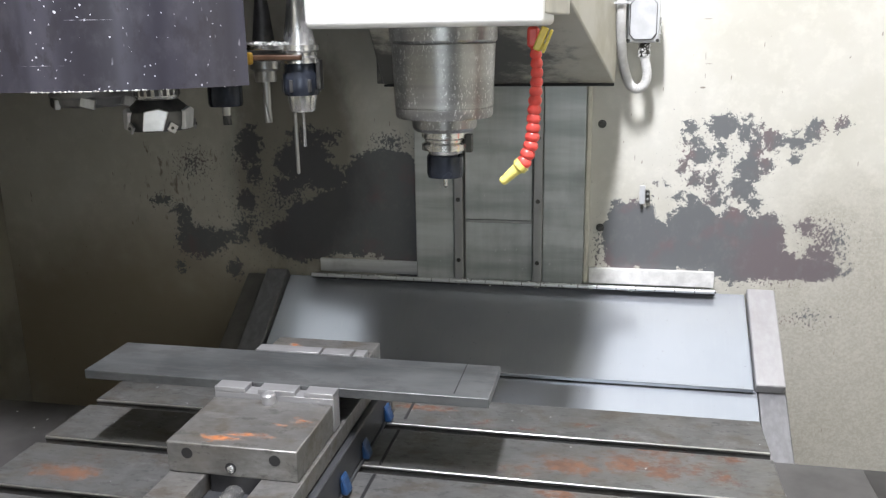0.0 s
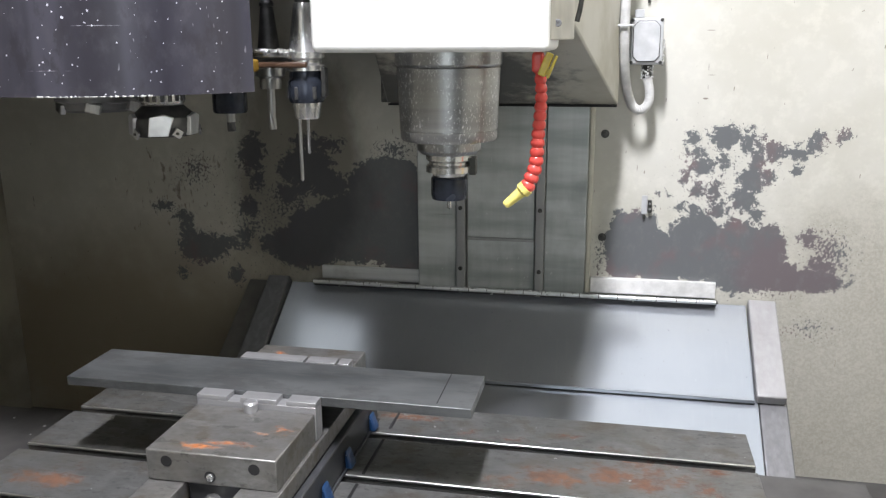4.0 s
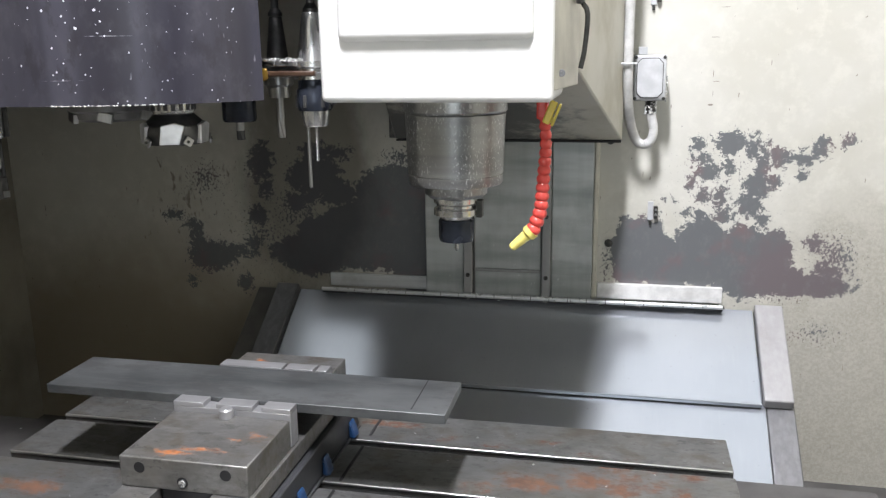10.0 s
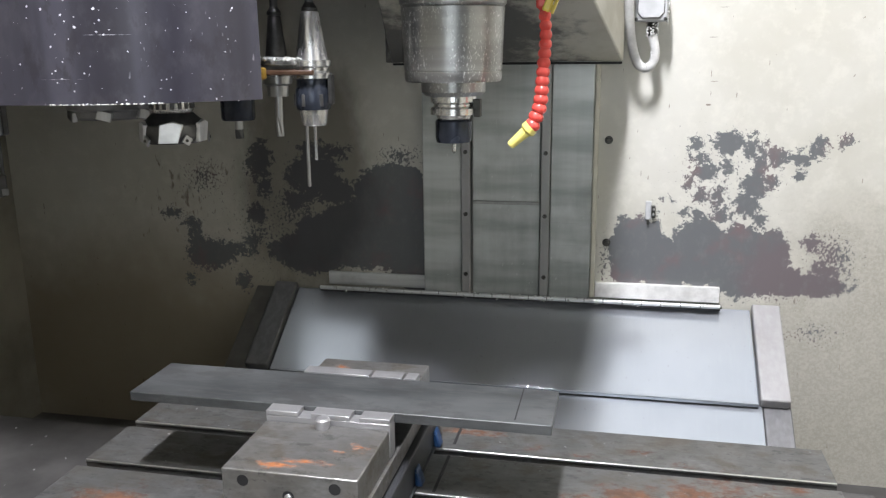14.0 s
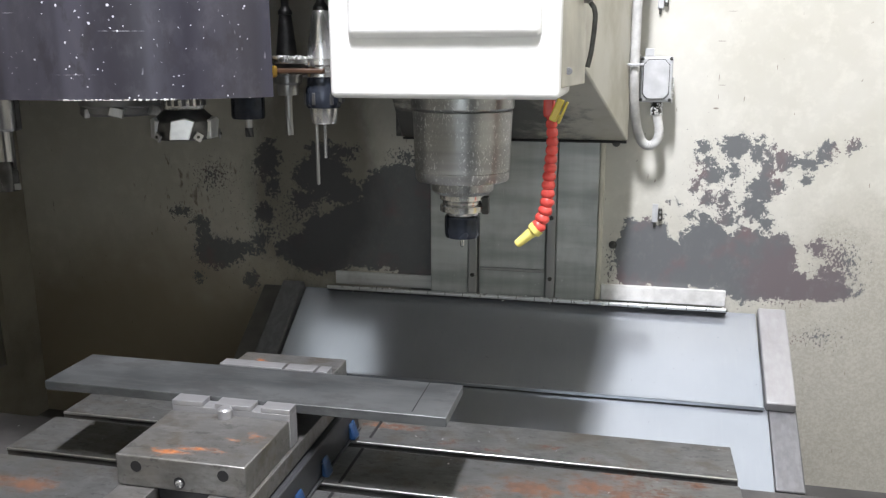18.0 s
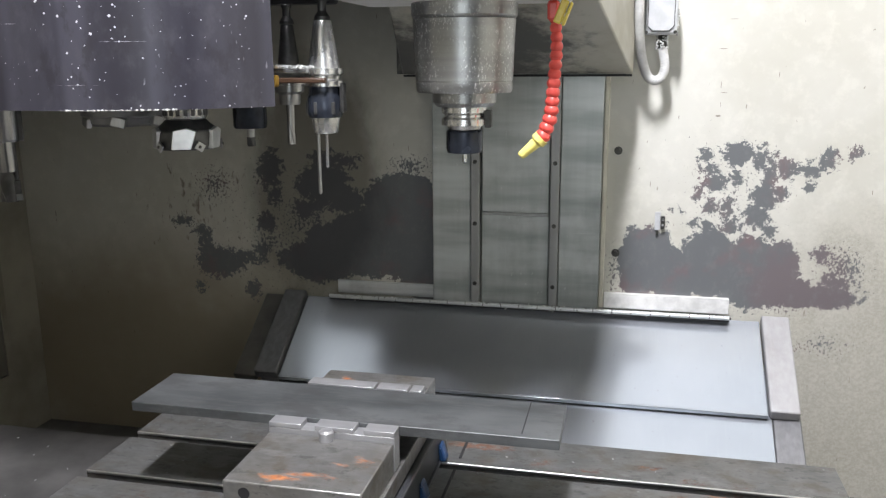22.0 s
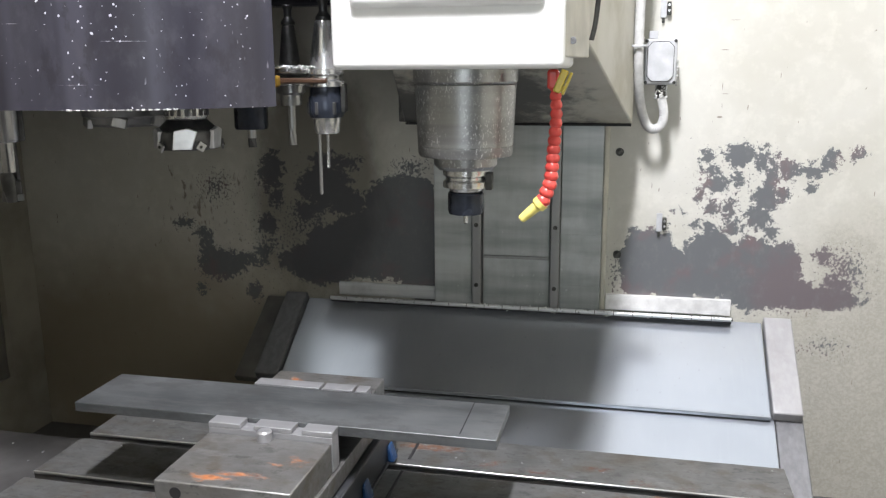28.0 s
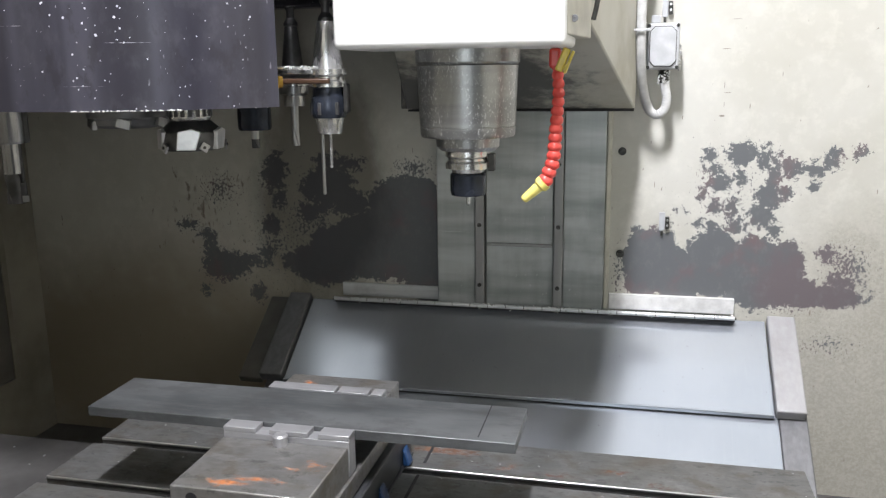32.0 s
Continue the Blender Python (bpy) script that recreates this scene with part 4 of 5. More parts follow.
def build_head(t):
    # front cover: a rounded white shell with a raised field
    shell = box(-0.062, 0.2315, 0.140, 0.30, 0.5385, 1.46, 0.008, 4)
    cover = part("front_cover", shell, WHITE, t, "white enamelled front cover")
    field = box(-0.034, 0.208, 0.128, 0.160, 0.613, 1.30, 0.010, 4)
    part("raised_field", field, WHITE, cover)
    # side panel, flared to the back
    part("side_panel", prism_xy([(0.2322, 0.150), (0.250, 0.325), (0.250, 0.329), (-0.060, 0.329), (-0.0625, 0.150)], 0.552, 1.46), HEAD_SIDE, t, "cream side panel")
    strap = part("strap_handle", tube(curve_points([(0.248, 0.290, 0.672), (0.256, 0.290, 0.660), (0.263, 0.290, 0.645), (0.260, 0.290, 0.60), (0.255, 0.290, 0.575)], 14), 0.0035, 10), BOLT, t, "black strap handle")
    part("knob", lathe([(0, 0), (0.009, 0), (0.010, 0.006), (0.006, 0.011), (0, 0.012)], (0.248, 0.285, 0.668), 18, pose(0, 0, 0, 0, 90)), GREY_TOOL, strap)
    part("screw", bolt_head(0.238, 0.185, 0.572, 0.0045, 0.004), GREY_TOOL, t)
    # casting behind, flaring out to the slide
    bm = bmesh.new()
    front = [(-0.045, 0.33, 0.575), (0.248, 0.33, 0.575), (0.248, 0.33, 1.46), (-0.045, 0.33, 1.46)]
    back = [(-0.110, 0.66, 0.439), (0.313, 0.66, 0.439), (0.313, 0.66, 1.46), (-0.110, 0.66, 1.46)]
    fv, bv = [bm.verts.new(p) for p in front], [bm.verts.new(p) for p in back]
    bm.faces.new(fv)
    bm.faces.new(bv[::-1])
    for i in range(4):
        j = (i + 1) % 4
        bm.faces.new((fv[i], bv[i], bv[j], fv[j]))
    bmesh.ops.recalc_face_normals(bm, faces=bm.faces)
    rounded = set(bmesh.ops.bevel(bm, geom=bm.edges[:], offset=0.003, segments=2, affect="EDGES", profile=0.5)["faces"])
    for f in bm.faces:
        f.smooth = f in rounded
    part("flared_casting", bm, CASTING, t, "soiled cream flared casting worn to dark primer")
    part("cheek", box(-0.1215, -0.0470, 0.6610, 0.735, 0.4400, 1.46, 0.002), CASTING, t, "worn cream cheek of the casting")
    part("slide_plate", box(-0.0465, 0.296, 0.6605, 0.735, 0.441, 1.46, 0.003), CASTING, t)
    part("wiper", box(-0.107, 0.311, 0.657, 0.700, 0.4350, 0.4386, 0.0005), BLACK, t, "black rubber wiper edge")
    # spindle cartridge
    part("mounting_ring", lathe([(0, 0.54), (0.0715, 0.54), (0.0715, 0.522), (0.068, 0.518), (0, 0.518)], (SX, SY, 0), 48), SPINDLE, t)
    part("spindle_housing", lathe([(0, 0.5175), (0.0695, 0.5175), (0.0688, 0.505), (0.0665, 0.446), (0.0662, 0.4372), (0.0648, 0.4368), (0.0648, 0.4356), (0.0660, 0.4352), (0.0655, 0.4245), (0.0635, 0.4215), (0, 0.4215)], (SX, SY, 0), 64), SPINDLE, t, "wet drop-spotted spindle housing")
    part("nose_ring", lathe([(0, 0.421), (0.044, 0.421), (0.0435, 0.408), (0.038, 0.4025), (0, 0.4025)], (SX, SY, 0), 48), SPINDLE, t)
    holder = part("tool_holder", lathe([(0, 0.402), (0.0315, 0.402), (0.0315, 0.3945), (0.0275, 0.3915), (0.0275, 0.3885), (0.0315, 0.3855), (0.0315, 0.3775), (0.024, 0.3765), (0.022, 0.371), (0, 0.371)], (SX, SY, 0), 48), CHROME, t, "polished tool holder flange")
    part("drive_key", box(SX + 0.029, SX + 0.038, SY - 0.008, SY + 0.008, 0.374, 0.398, 0.001), BOLT, holder)
    part("collet_nut", lathe([(0, 0.3705), (0.0235, 0.3705), (0.0252, 0.368), (0.0252, 0.345), (0.0235, 0.3395), (0.016, 0.3385), (0, 0.3385)], (SX, SY, 0), 40), BLACK_STEEL, holder, "blackened collet nut")
    part("cutter", lathe([(0, 0.338), (0.003, 0.338), (0.003, 0.326), (0, 0.3235)], (SX, SY, 0), 12), CHROME, holder, "short bright drill tip")
    # coolant hose of red beads with a yellow tap and nozzle
    tap = part("hose_tap", box(0.204, 0.219, 0.212, 0.232, 0.512, 0.5375, 0.004), RED, t, "red coolant tap body")
    lever = box(-0.0090, 0.0010, -0.005, 0.005, -0.015, 0.015, 0.002)
    box(0.0025, 0.0062, -0.005, 0.005, -0.015, 0.015, 0.0012, bm=lever)
    box(-0.008, 0.005, -0.003, 0.003, -0.012, -0.004, 0.001, bm=lever)
    bmesh.ops.transform(lever, matrix=pose(0.2265, 0.204, 0.521, 0, 22, 0), verts=lever.verts)
    part("tap_lever", lever, YELLOW, tap, "yellow tap lever")
    knots = [(0.214, 0.220, 0.515), (0.2165, 0.220, 0.480), (0.2135, 0.220, 0.432), (0.2105, 0.220, 0.392), (0.2010, 0.220, 0.3665)]
    beads = curve_points(knots, 14)
    for i, p in enumerate(beads):
        d = (beads[min(i + 1, 13)] - beads[max(i - 1, 0)]).normalized()
        m = d.to_track_quat("Z", "Y").to_matrix().to_4x4()
        k = 0.76 + 0.022 * i
        part("hose_bead", lathe([(0, -0.0066), (0.0072 * k, -0.0062), (0.0090 * k, -0.0038), (0.0100 * k, -0.0006), (0.0096 * k, 0.0022), (0.0082 * k, 0.0044), (0.0070 * k, 0.0058), (0, 0.0062)], p, 18, m), RED, tap)
    d = Vector((0.172, 0.220, 0.340)) - Vector((0.200, 0.220, 0.365))
    m = d.normalized().to_track_quat("Z", "Y").to_matrix().to_4x4()
    part("nozzle", lathe([(0, 0), (0.0108, 0), (0.0108, 0.007), (0.0076, 0.0105), (0.0058, 0.036), (0.0042, 0.038), (0.0036, 0.030), (0, 0.030)], (0.2000, 0.220, 0.3645), 18, m), PALE_YELLOW, tap, "yellow plastic nozzle")
    # junction box and its conduit on the slide
    jb = part("junction_box", box(0.3285, 0.3860, 0.692, 0.738, 0.507, 0.588, 0.004, 3), GREY_BOX, t, "grey cast junction box")
    part("box_lid", prism([(0.3350, 0.522), (0.343, 0.5135), (0.3715, 0.5135), (0.3795, 0.522), (0.3795, 0.573), (0.3715, 0.5815), (0.343, 0.5815), (0.3350, 0.573)], 0.687, 0.6918, 0.001), GREY_BOX, jb)
    part("lid_groove", prism([(0.3338, 0.5215), (0.3425, 0.5122), (0.3720, 0.5122), (0.3807, 0.5215), (0.3807, 0.5735), (0.3720, 0.5828), (0.3425, 0.5828), (0.3338, 0.5735)], 0.6908, 0.6919, 0.0), BOLT, jb)
    for x, z in ((0.3323, 0.5112), (0.3823, 0.5112), (0.3323, 0.5838), (0.3823, 0.5838)):
        part("lid_screw", bolt_head(x, 0.6918, z, 0.0030, 0.002), BOLT, jb)
    part("hanger", box(0.336, 0.352, 0.700, 0.730, 0.5885, 0.602, 0.001), GREY_BOX, jb)
    part("clamp_strap", box(0.3040, 0.3340, 0.628, 0.6315, 0.5725, 0.5765, 0.001), GREY_BOX, jb, "thin bright conduit strap")
    part("side_lug", box(0.3240, 0.3283, 0.694, 0.720, 0.508, 0.586, 0.001), GREY_BOX, jb)
    part("bracket", box(0.2965, 0.3283, 0.700, 0.735, 0.566, 0.574, 0.001), GREY_BOX, jb)
    part("bracket", box(0.2965, 0.3283, 0.700, 0.735, 0.512, 0.520, 0.001), GREY_BOX, jb)
    part("gland", lathe([(0, 0), (0.009, 0), (0.009, -0.007), (0.0105, -0.008), (0.0105, -0.018), (0.008, -0.024), (0, -0.024)], (0.3615, 0.712, 0.5065), 8), BOLT, jb, "dark cable gland")
    knots = [(0.3620, 0.712, 0.484), (0.3680, 0.712, 0.455), (0.3640, 0.712, 0.434), (0.3500, 0.712, 0.4265), (0.3360, 0.705, 0.438), (0.3250, 0.680, 0.475), (0.3200, 0.655, 0.524), (0.3185, 0.642, 0.582), (0.3185, 0.640, 0.75), (0.3185, 0.640, 1.2)]
    rnd = random.Random(21)
    crumbs = bmesh.new()
    for i in range(120):
        side = rnd.random()
        x = 0.3275 - 0.010 * rnd.random() if side < 0.6 else 0.3862 + 0.002 * rnd.random()
        z = rnd.uniform(0.500, 0.590) if side < 0.6 else rnd.uniform(0.505, 0.550)
        s = 0.0007 + 0.0016 * rnd.random()
        chip = box(-s, s, -s * 0.6, s * 0.6, -s * 0.8, s * 0.8, 0)
        bmesh.ops.transform(chip, matrix=pose(x, rnd.uniform(0.695, 0.725), z, rnd.uniform(0, 90), rnd.uniform(0, 90), rnd.uniform(0, 180)), verts=chip.verts)
        joined(crumbs, chip)
    for i in range(60):
        a, s = rnd.uniform(3.3, 6.1), 0.0006 + 0.0011 * rnd.random()
        chip = box(-s, s, -s * 0.6, s * 0.6, -s * 0.8, s * 0.8, 0)
        bmesh.ops.transform(chip, matrix=pose(0.3615 + 0.0105 * math.cos(a), 0.712 + 0.0105 * math.sin(a), rnd.uniform(0.483, 0.506), rnd.uniform(0, 90), rnd.uniform(0, 90), rnd.uniform(0, 180)), verts=chip.verts)
        joined(crumbs, chip)
    tagged(part("box_swarf", crumbs, SWARF, jb, "bright swarf stuck to the box"), kind="stuff")
    part("conduit", tube(curve_points(knots, 330), 0.0090, 12, 0.13), CONDUIT, jb, "grey ribbed cable conduit")


def prism_xy(outline, z0, z1):
    """An outline in (x, y) drawn up from z0 to z1."""
    bm = prism([(x, y) for x, y in outline], z0, z1, 0.002)
    for v in bm.verts:
        v.co = (v.co.x, v.co.z, v.co.y)
    bmesh.ops.recalc_face_normals(bm, faces=bm.faces)
    return bm


build_head(HEAD)


# ------------------------------------------------------------------ tool changer
DRUM = (-0.40, 0.33)


def tool_changer():
    t = thing("tool_changer", (-0.38, 0.30, 0.470), "navy enamelled tool changer drum with swarf specks", "tool changer")
    # curved cover sheet, open at the back
    bm = bmesh.new()
    rings = []
    n = 60
    # The sheet runs up out of view so that it also stops lamp light.
    for r, z in ((0.300, 0.470), (0.300, 2.10), (0.296, 2.10), (0.296, 0.470)):
        ring = []
        for i in range(n + 1):
            if i <= 40:
                a = radians(-33.4 - 56.6 * i / 40)
                x, y = DRUM[0] + r * math.cos(a), DRUM[1] + r * math.sin(a)
            else:
                x, y = DRUM[0] - 0.65 * (i - 40) / 20, DRUM[1] - r
            ring.append(bm.verts.new((x, y, z)))
        rings.append(ring)
    for a, b in zip(rings, rings[1:] + rings[:1]):
        for i in range(n):
            bm.faces.new((a[i], a[i + 1], b[i + 1], b[i]))
    for i in (0, n):
        bm.faces.new([ring[i] for ring in rings])
    bmesh.ops.recalc_face_normals(bm, faces=bm.faces)
    cover = part("drum_cover", smooth(bm, 30), NAVY, t, "dark navy curved drum cover")
    rnd = random.Random(11)
    bm = bmesh.new()
    for i in range(130):
        a = radians(-58 - 26 * rnd.random()) if i < 95 else radians(-35 - 60 * rnd.random())
        s = (0.0006 + 0.0012 * rnd.random() ** 2) * (1.0 if i < 95 else 0.6)
        lathe([(0, -s), (s, -s * 0.4), (s, s * 0.4), (0, s)], (DRUM[0] + 0.2995 * math.cos(a), DRUM[1] + 0.2995 * math.sin(a), 0.4703), 6, bm=bm)
    tagged(part("edge_swarf", bm, SWARF, cover, "bright swarf and drops on the lower edge"), kind="stuff")
    part("disc", lathe([(0, 0.499), (0.205, 0.499), (0.205, 0.513), (0, 0.513)], (-0.38, 0.30, 0), 64), DARK_STEEL, t)
    part("hub", lathe([(0, 0.5135), (0.06, 0.5135), (0.06, 0.615), (0, 0.615)], (-0.38, 0.30, 0), 32), DARK_STEEL, t)
    # Unseen blocks, added to stop lamp light and darken the sloping cover's reflection.
    part("housing", box(-1.054, -0.225, 0.175, 0.46, 0.632, 2.10, 0.004), NAVY, t, "unseen navy block added above the drum against light")
    part("reflection_block", box(-0.500, -0.112, 0.480, 0.772, 1.05, 1.30, 0.006), NAVY, t, "unseen navy beam added to darken the cover's reflection")
    part("rear_block", box(-0.540, -0.270, 0.725, 0.772, 0.640, 1.049, 0.006), NAVY, t, "unseen navy block added behind the drum against light")
    part("block_link", box(-0.48, -0.30, 0.462, 0.479, 1.05, 1.30, 0.004), NAVY, t)
    part("gap_block", box(-0.150, -0.0645, 0.175, 0.46, 0.672, 2.10, 0.003), NAVY, t, "unseen navy block added to close the light gap")
    part("top_plate", box(-0.195, -0.088, 0.172, 0.205, 0.6225, 0.6315, 0.002), GREY_BOX, t)
    for y0, y1 in ((0.222, 0.231), (0.281, 0.290)):
        finger = part("gripper_finger", box(-0.190, -0.100, y0, y1, 0.4985, 0.5060, 0.002), BROWN, t, "brown plastic gripper finger")
    part("gripper_plate", box(-0.195, -0.128, 0.2315, 0.2805, 0.512, 0.519, 0.001), CHROME, t, "chip-covered steel gripper plate")
    part("gripper_pad", box(-0.186, -0.166, 0.2060, 0.2215, 0.4935, 0.5100, 0.003), BRASS, t, "soiled yellow gripper pad")
    rnd = random.Random(5)
    bm = bmesh.new()
    for i in range(150):
        x, y = -0.195 + rnd.random() * 0.075, 0.222 + rnd.random() * 0.060
        s = 0.0008 + rnd.random() * 0.0016
        chip = box(-s * 1.6, s * 1.6, -s * 0.6, s * 0.6, -s * 0.7, s * 0.7, 0)
        bmesh.ops.transform(chip, matrix=pose(x, y, 0.5195 + s * 0.6, rnd.uniform(-40, 40), rnd.uniform(-40, 40), rnd.uniform(0, 180)), verts=chip.verts)
        joined(bm, chip)
    tagged(part("swarf", bm, SWARF, t, "loose bright swarf"), kind="stuff")


tool_changer()


def taper_holder(x, y, zf, label, nut=0.025, nut_len=0.042, black=True, bright=True, nut_steel=CARBIDE, slim=1.0):
    """A forty-taper tool holder: pull stud, cone, grooved flange and nut; zf is the flange's top."""
    t = thing("tool_holder", (x, y, zf), label, "tool holder", "tools in the changer")
    part("pull_stud", lathe([(0, 0.096), (0.0075, 0.096), (0.0085, 0.093), (0.0060, 0.088), (0.0060, 0.078), (0.0110, 0.0705), (0.0110, 0.066), (0, 0.066)], (x, y, zf), 20), DARK_STEEL, t)
    part("cone", lathe([(0, 0.0655), (0.0120 * slim, 0.0655), (0.0128 * slim, 0.064), (0.0222 * slim, 0.003), (0.0222 * slim, 0.0002), (0, 0.0002)], (x, y, zf), 40), CONE if bright else DARK_STEEL, t, "ground steel cone" if bright else "")
    part("flange", lathe([(0, 0), (0.0275, 0), (0.0275, -0.0075), (0.0235, -0.0105), (0.0235, -0.0145), (0.0275, -0.0175), (0.0275, -0.0245), (0.0235, -0.0258), (0, -0.0258)], (x, y, zf), 48), CHROME, t)
    part("collet_nut", lathe([(0, -0.026), (0.0225, -0.026), (0.0225, -0.036), (nut, -0.040), (nut, -0.022 - nut_len), (nut * 0.93, -0.026 - nut_len), (0, -0.026 - nut_len)], (x, y, zf), 40), BLACK_STEEL if black else nut_steel, t, "blackened collet nut" if black else "")
    return t


def drill_tool():
    x, y, zf = -0.1135, 0.256, 0.5185
    t = taper_holder(x, y, zf, "tool holder with a long thin twist drill")
    part("lock_nut", lathe([(0, -0.0682), (0.0205, -0.0682), (0.0180, -0.087), (0.0165, -0.0905), (0, -0.0905)], (x, y, zf), 40), CHROME, t, "bright tapered lock nut")
    for i in range(6):
        a = math.pi * i / 3 + 0.3
        part("spanner_slot", box(x + 0.0242 * math.cos(a) - 0.0025, x + 0.0242 * math.cos(a) + 0.0025, y + 0.0242 * math.sin(a) - 0.0025, y + 0.0242 * math.sin(a) + 0.0025, zf - 0.063, zf - 0.046, 0.001), DARK_STEEL, t)
    part("drive_key", box(x + 0.024, x + 0.0305, y - 0.006, y + 0.006, zf - 0.060, zf - 0.020, 0.001), DARK_STEEL, t)
    drill_body("drill", t, x - 0.0120, y, zf - 0.090, 0.0026, 0.090, 0.0)
    drill_body("pilot_drill", t, x + 0.0020, y - 0.004, zf - 0.090, 0.0024, 0.050, 4.0)


def drill_body(name, t, x, y, z, r, length, twists):
    bm = bmesh.new()
    rings = []
    n = 48
    for i in range(n + 1):
        h = -length * i / n
        a0 = twists * 2 * math.pi * i / n
        ring = []
        for k in range(12):
            a = 2 * math.pi * k / 12
            rr = r * (1 - (0.45 * max(0.0, math.cos(2 * a)) ** 2 if twists else 0.0))
            if i == n:
                rr *= 0.15
            ring.append(bm.verts.new((x + rr * math.cos(a + a0), y + rr * math.sin(a + a0), z + h)))
        rings.append(ring)
    for a, b in zip(rings, rings[1:]):
        for k in range(12):
            bm.faces.new((a[k], a[(k + 1) % 12], b[(k + 1) % 12], b[k]))
    bm.faces.new(rings[0])
    bm.faces.new(rings[-1])
    bmesh.ops.recalc_face_normals(bm, faces=bm.faces)
    part(name, smooth(bm, 60), CARBIDE, t, "twisted grey drill" if twists else "thin grey drill")


drill_tool()


def end_mill_tool(x, y, zf, dia, length, label, nut=0.025, nut_len=0.035, flats=3, body=None):
    t = taper_holder(x, y, zf, label, nut, nut_len, body is None, False, BORING if body is DARK_STEEL else CARBIDE, 0.76)
    z = zf - nut_len - 0.026
    part("shank", lathe([(0, 0), (dia / 2, 0), (dia / 2, -length * 0.5), (0, -length * 0.5)], (x, y, z), 24), BORING if body is DARK_STEEL else CARBIDE, t)
    bm = bmesh.new()
    n, rings = 14, []
    for i in range(n + 1):
        ring = []
        for k in range(24):
            a = 2 * math.pi * k / 24
            rr = dia / 2 * (0.98 - 0.28 * max(0.0, math.cos(flats * a)) ** 3)
            b = a + 1.4 * i / n
            ring.append(bm.verts.new((x + rr * math.cos(b), y + rr * math.sin(b), z - length * (0.5 + 0.5 * i / n))))
        rings.append(ring)
    for a, b in zip(rings, rings[1:]):
        for k in range(24):
            bm.faces.new((a[k], a[(k + 1) % 24], b[(k + 1) % 24], b[k]))
    bm.faces.new(rings[0])
    bm.faces.new(rings[-1])
    bmesh.ops.recalc_face_normals(bm, faces=bm.faces)
    part("cutting_end", smooth(bm, 40), body or DARK_STEEL, t)
    return t


end_mill_tool(-0.2105, 0.360, 0.5185, 0.012, 0.062, "tool holder with a slim grey end mill", 0.0165, 0.030, 3, CARBIDE)
end_mill_tool(-0.2995, 0.400, 0.5140, 0.014, 0.030, "tool holder with a short black end mill", 0.0275, 0.066)


def boring_bar(x, y, zf):
    t = end_mill_tool(x, y, zf, 0.026, 0.084, "tool holder with a long oily steel boring bar", 0.0215, 0.070, 2, DARK_STEEL)
    turn = pose(x, y, zf, 0, 0, 40)
    for name, block in (("drive_key", box(0.0160, 0.0255, -0.009, 0.009, -0.0955, -0.030, 0.0025)), ("chip_pocket", box(0.0030, 0.0145, -0.011, 0.004, -0.1790, -0.150, 0.002)),
                        ("insert", box(0.0070, 0.0155, -0.0135, -0.0110, -0.1780, -0.169, 0.0008)), ("spine", box(0.0085, 0.0135, -0.009, 0.006, -0.1495, -0.0965, 0.0015))):
        bmesh.ops.transform(block, matrix=turn, verts=block.verts)
        part(name, block, CARBIDE if name == "insert" else DARK_STEEL, t)


boring_bar(-0.5350, 0.1170, 0.5185)


def face_mill():
    x, y, zf = -0.2795, 0.160, 0.5185
    t = taper_holder(x, y, zf, "broad steel face mill with bright carbide inserts", 0.0240, 0.022, False)
    z = 0.4695
    part("arbor", lathe([(0, 0.0005), (0.0285, 0.0005), (0.0285, -0.0125), (0.0265, -0.0165), (0, -0.0165)], (x, y, z), 48), CHROME, t)
    part("cutter_body", lathe([(0, -0.017), (0.0265, -0.017), (0.030, -0.0205), (0.0395, -0.029), (0.0412, -0.034), (0.0412, -0.050), (0.0390, -0.0565), (0.022, -0.0575), (0.022, -0.048), (0, -0.048)], (x, y, z), 64), DARK_STEEL, t, "dark steel cutter body")
    for i in range(18):
        a = 2 * math.pi * i / 18
        rib = box(-0.0026, 0.0026, -0.0012, 0.0012, -0.0105, 0.0, 0.0006)
        bmesh.ops.transform(rib, matrix=Matrix.Translation((x + 0.0286 * math.cos(a), y + 0.0286 * math.sin(a), z - 0.001)) @ pose(0, 0, 0, 0, 0, math.degrees(a) + 90), verts=rib.verts)
        part("grip_rib", rib, DARK_STEEL, t)
    for i in range(5):
        a = -1.15 + 2 * math.pi * i / 5
        at = Matrix.Translation((x, y, z)) @ pose(0, 0, 0, 0, 0, math.degrees(a))
        # a slanted chip gullet beside each insert, its bright reflection put into the colour
        gullet = prism([(-0.0175, -0.0550), (0.0080, -0.0550), (0.0165, -0.0310), (0.0040, -0.0265), (-0.0140, -0.0300)], -0.0430, -0.036, 0.0012)
        bmesh.ops.transform(gullet, matrix=at @ pose(0, 0, 0, 0, 0, 90), verts=gullet.verts)
        pocket = part("gullet", gullet, GULLET, t, "milled chip gullet with its glint in the colour")
        ins = box(-0.0055, 0.0055, -0.0016, 0.0016, -0.0055, 0.0055, 0.0008)
        bmesh.ops.transform(ins, matrix=at @ pose(0, 0, 0, 0, 0, 90) @ Matrix.Translation((0.0200, -0.0405, -0.0515)) @ pose(0, 0, 0, 0, 35, 22), verts=ins.verts)
        part("insert", ins, CARBIDE, pocket)
        scr = lathe([(0, 0), (0.0022, 0), (0.0018, 0.0012), (0, 0.0006)], (0, 0, 0), 10)
        bmesh.ops.transform(scr, matrix=at @ pose(0, 0, 0, 0, 0, 90) @ Matrix.Translation((0.0200, -0.0422, -0.0515)) @ pose(0, 0, 0, 90, 0, 22), verts=scr.verts)
        part("insert_screw", scr, BOLT, pocket)


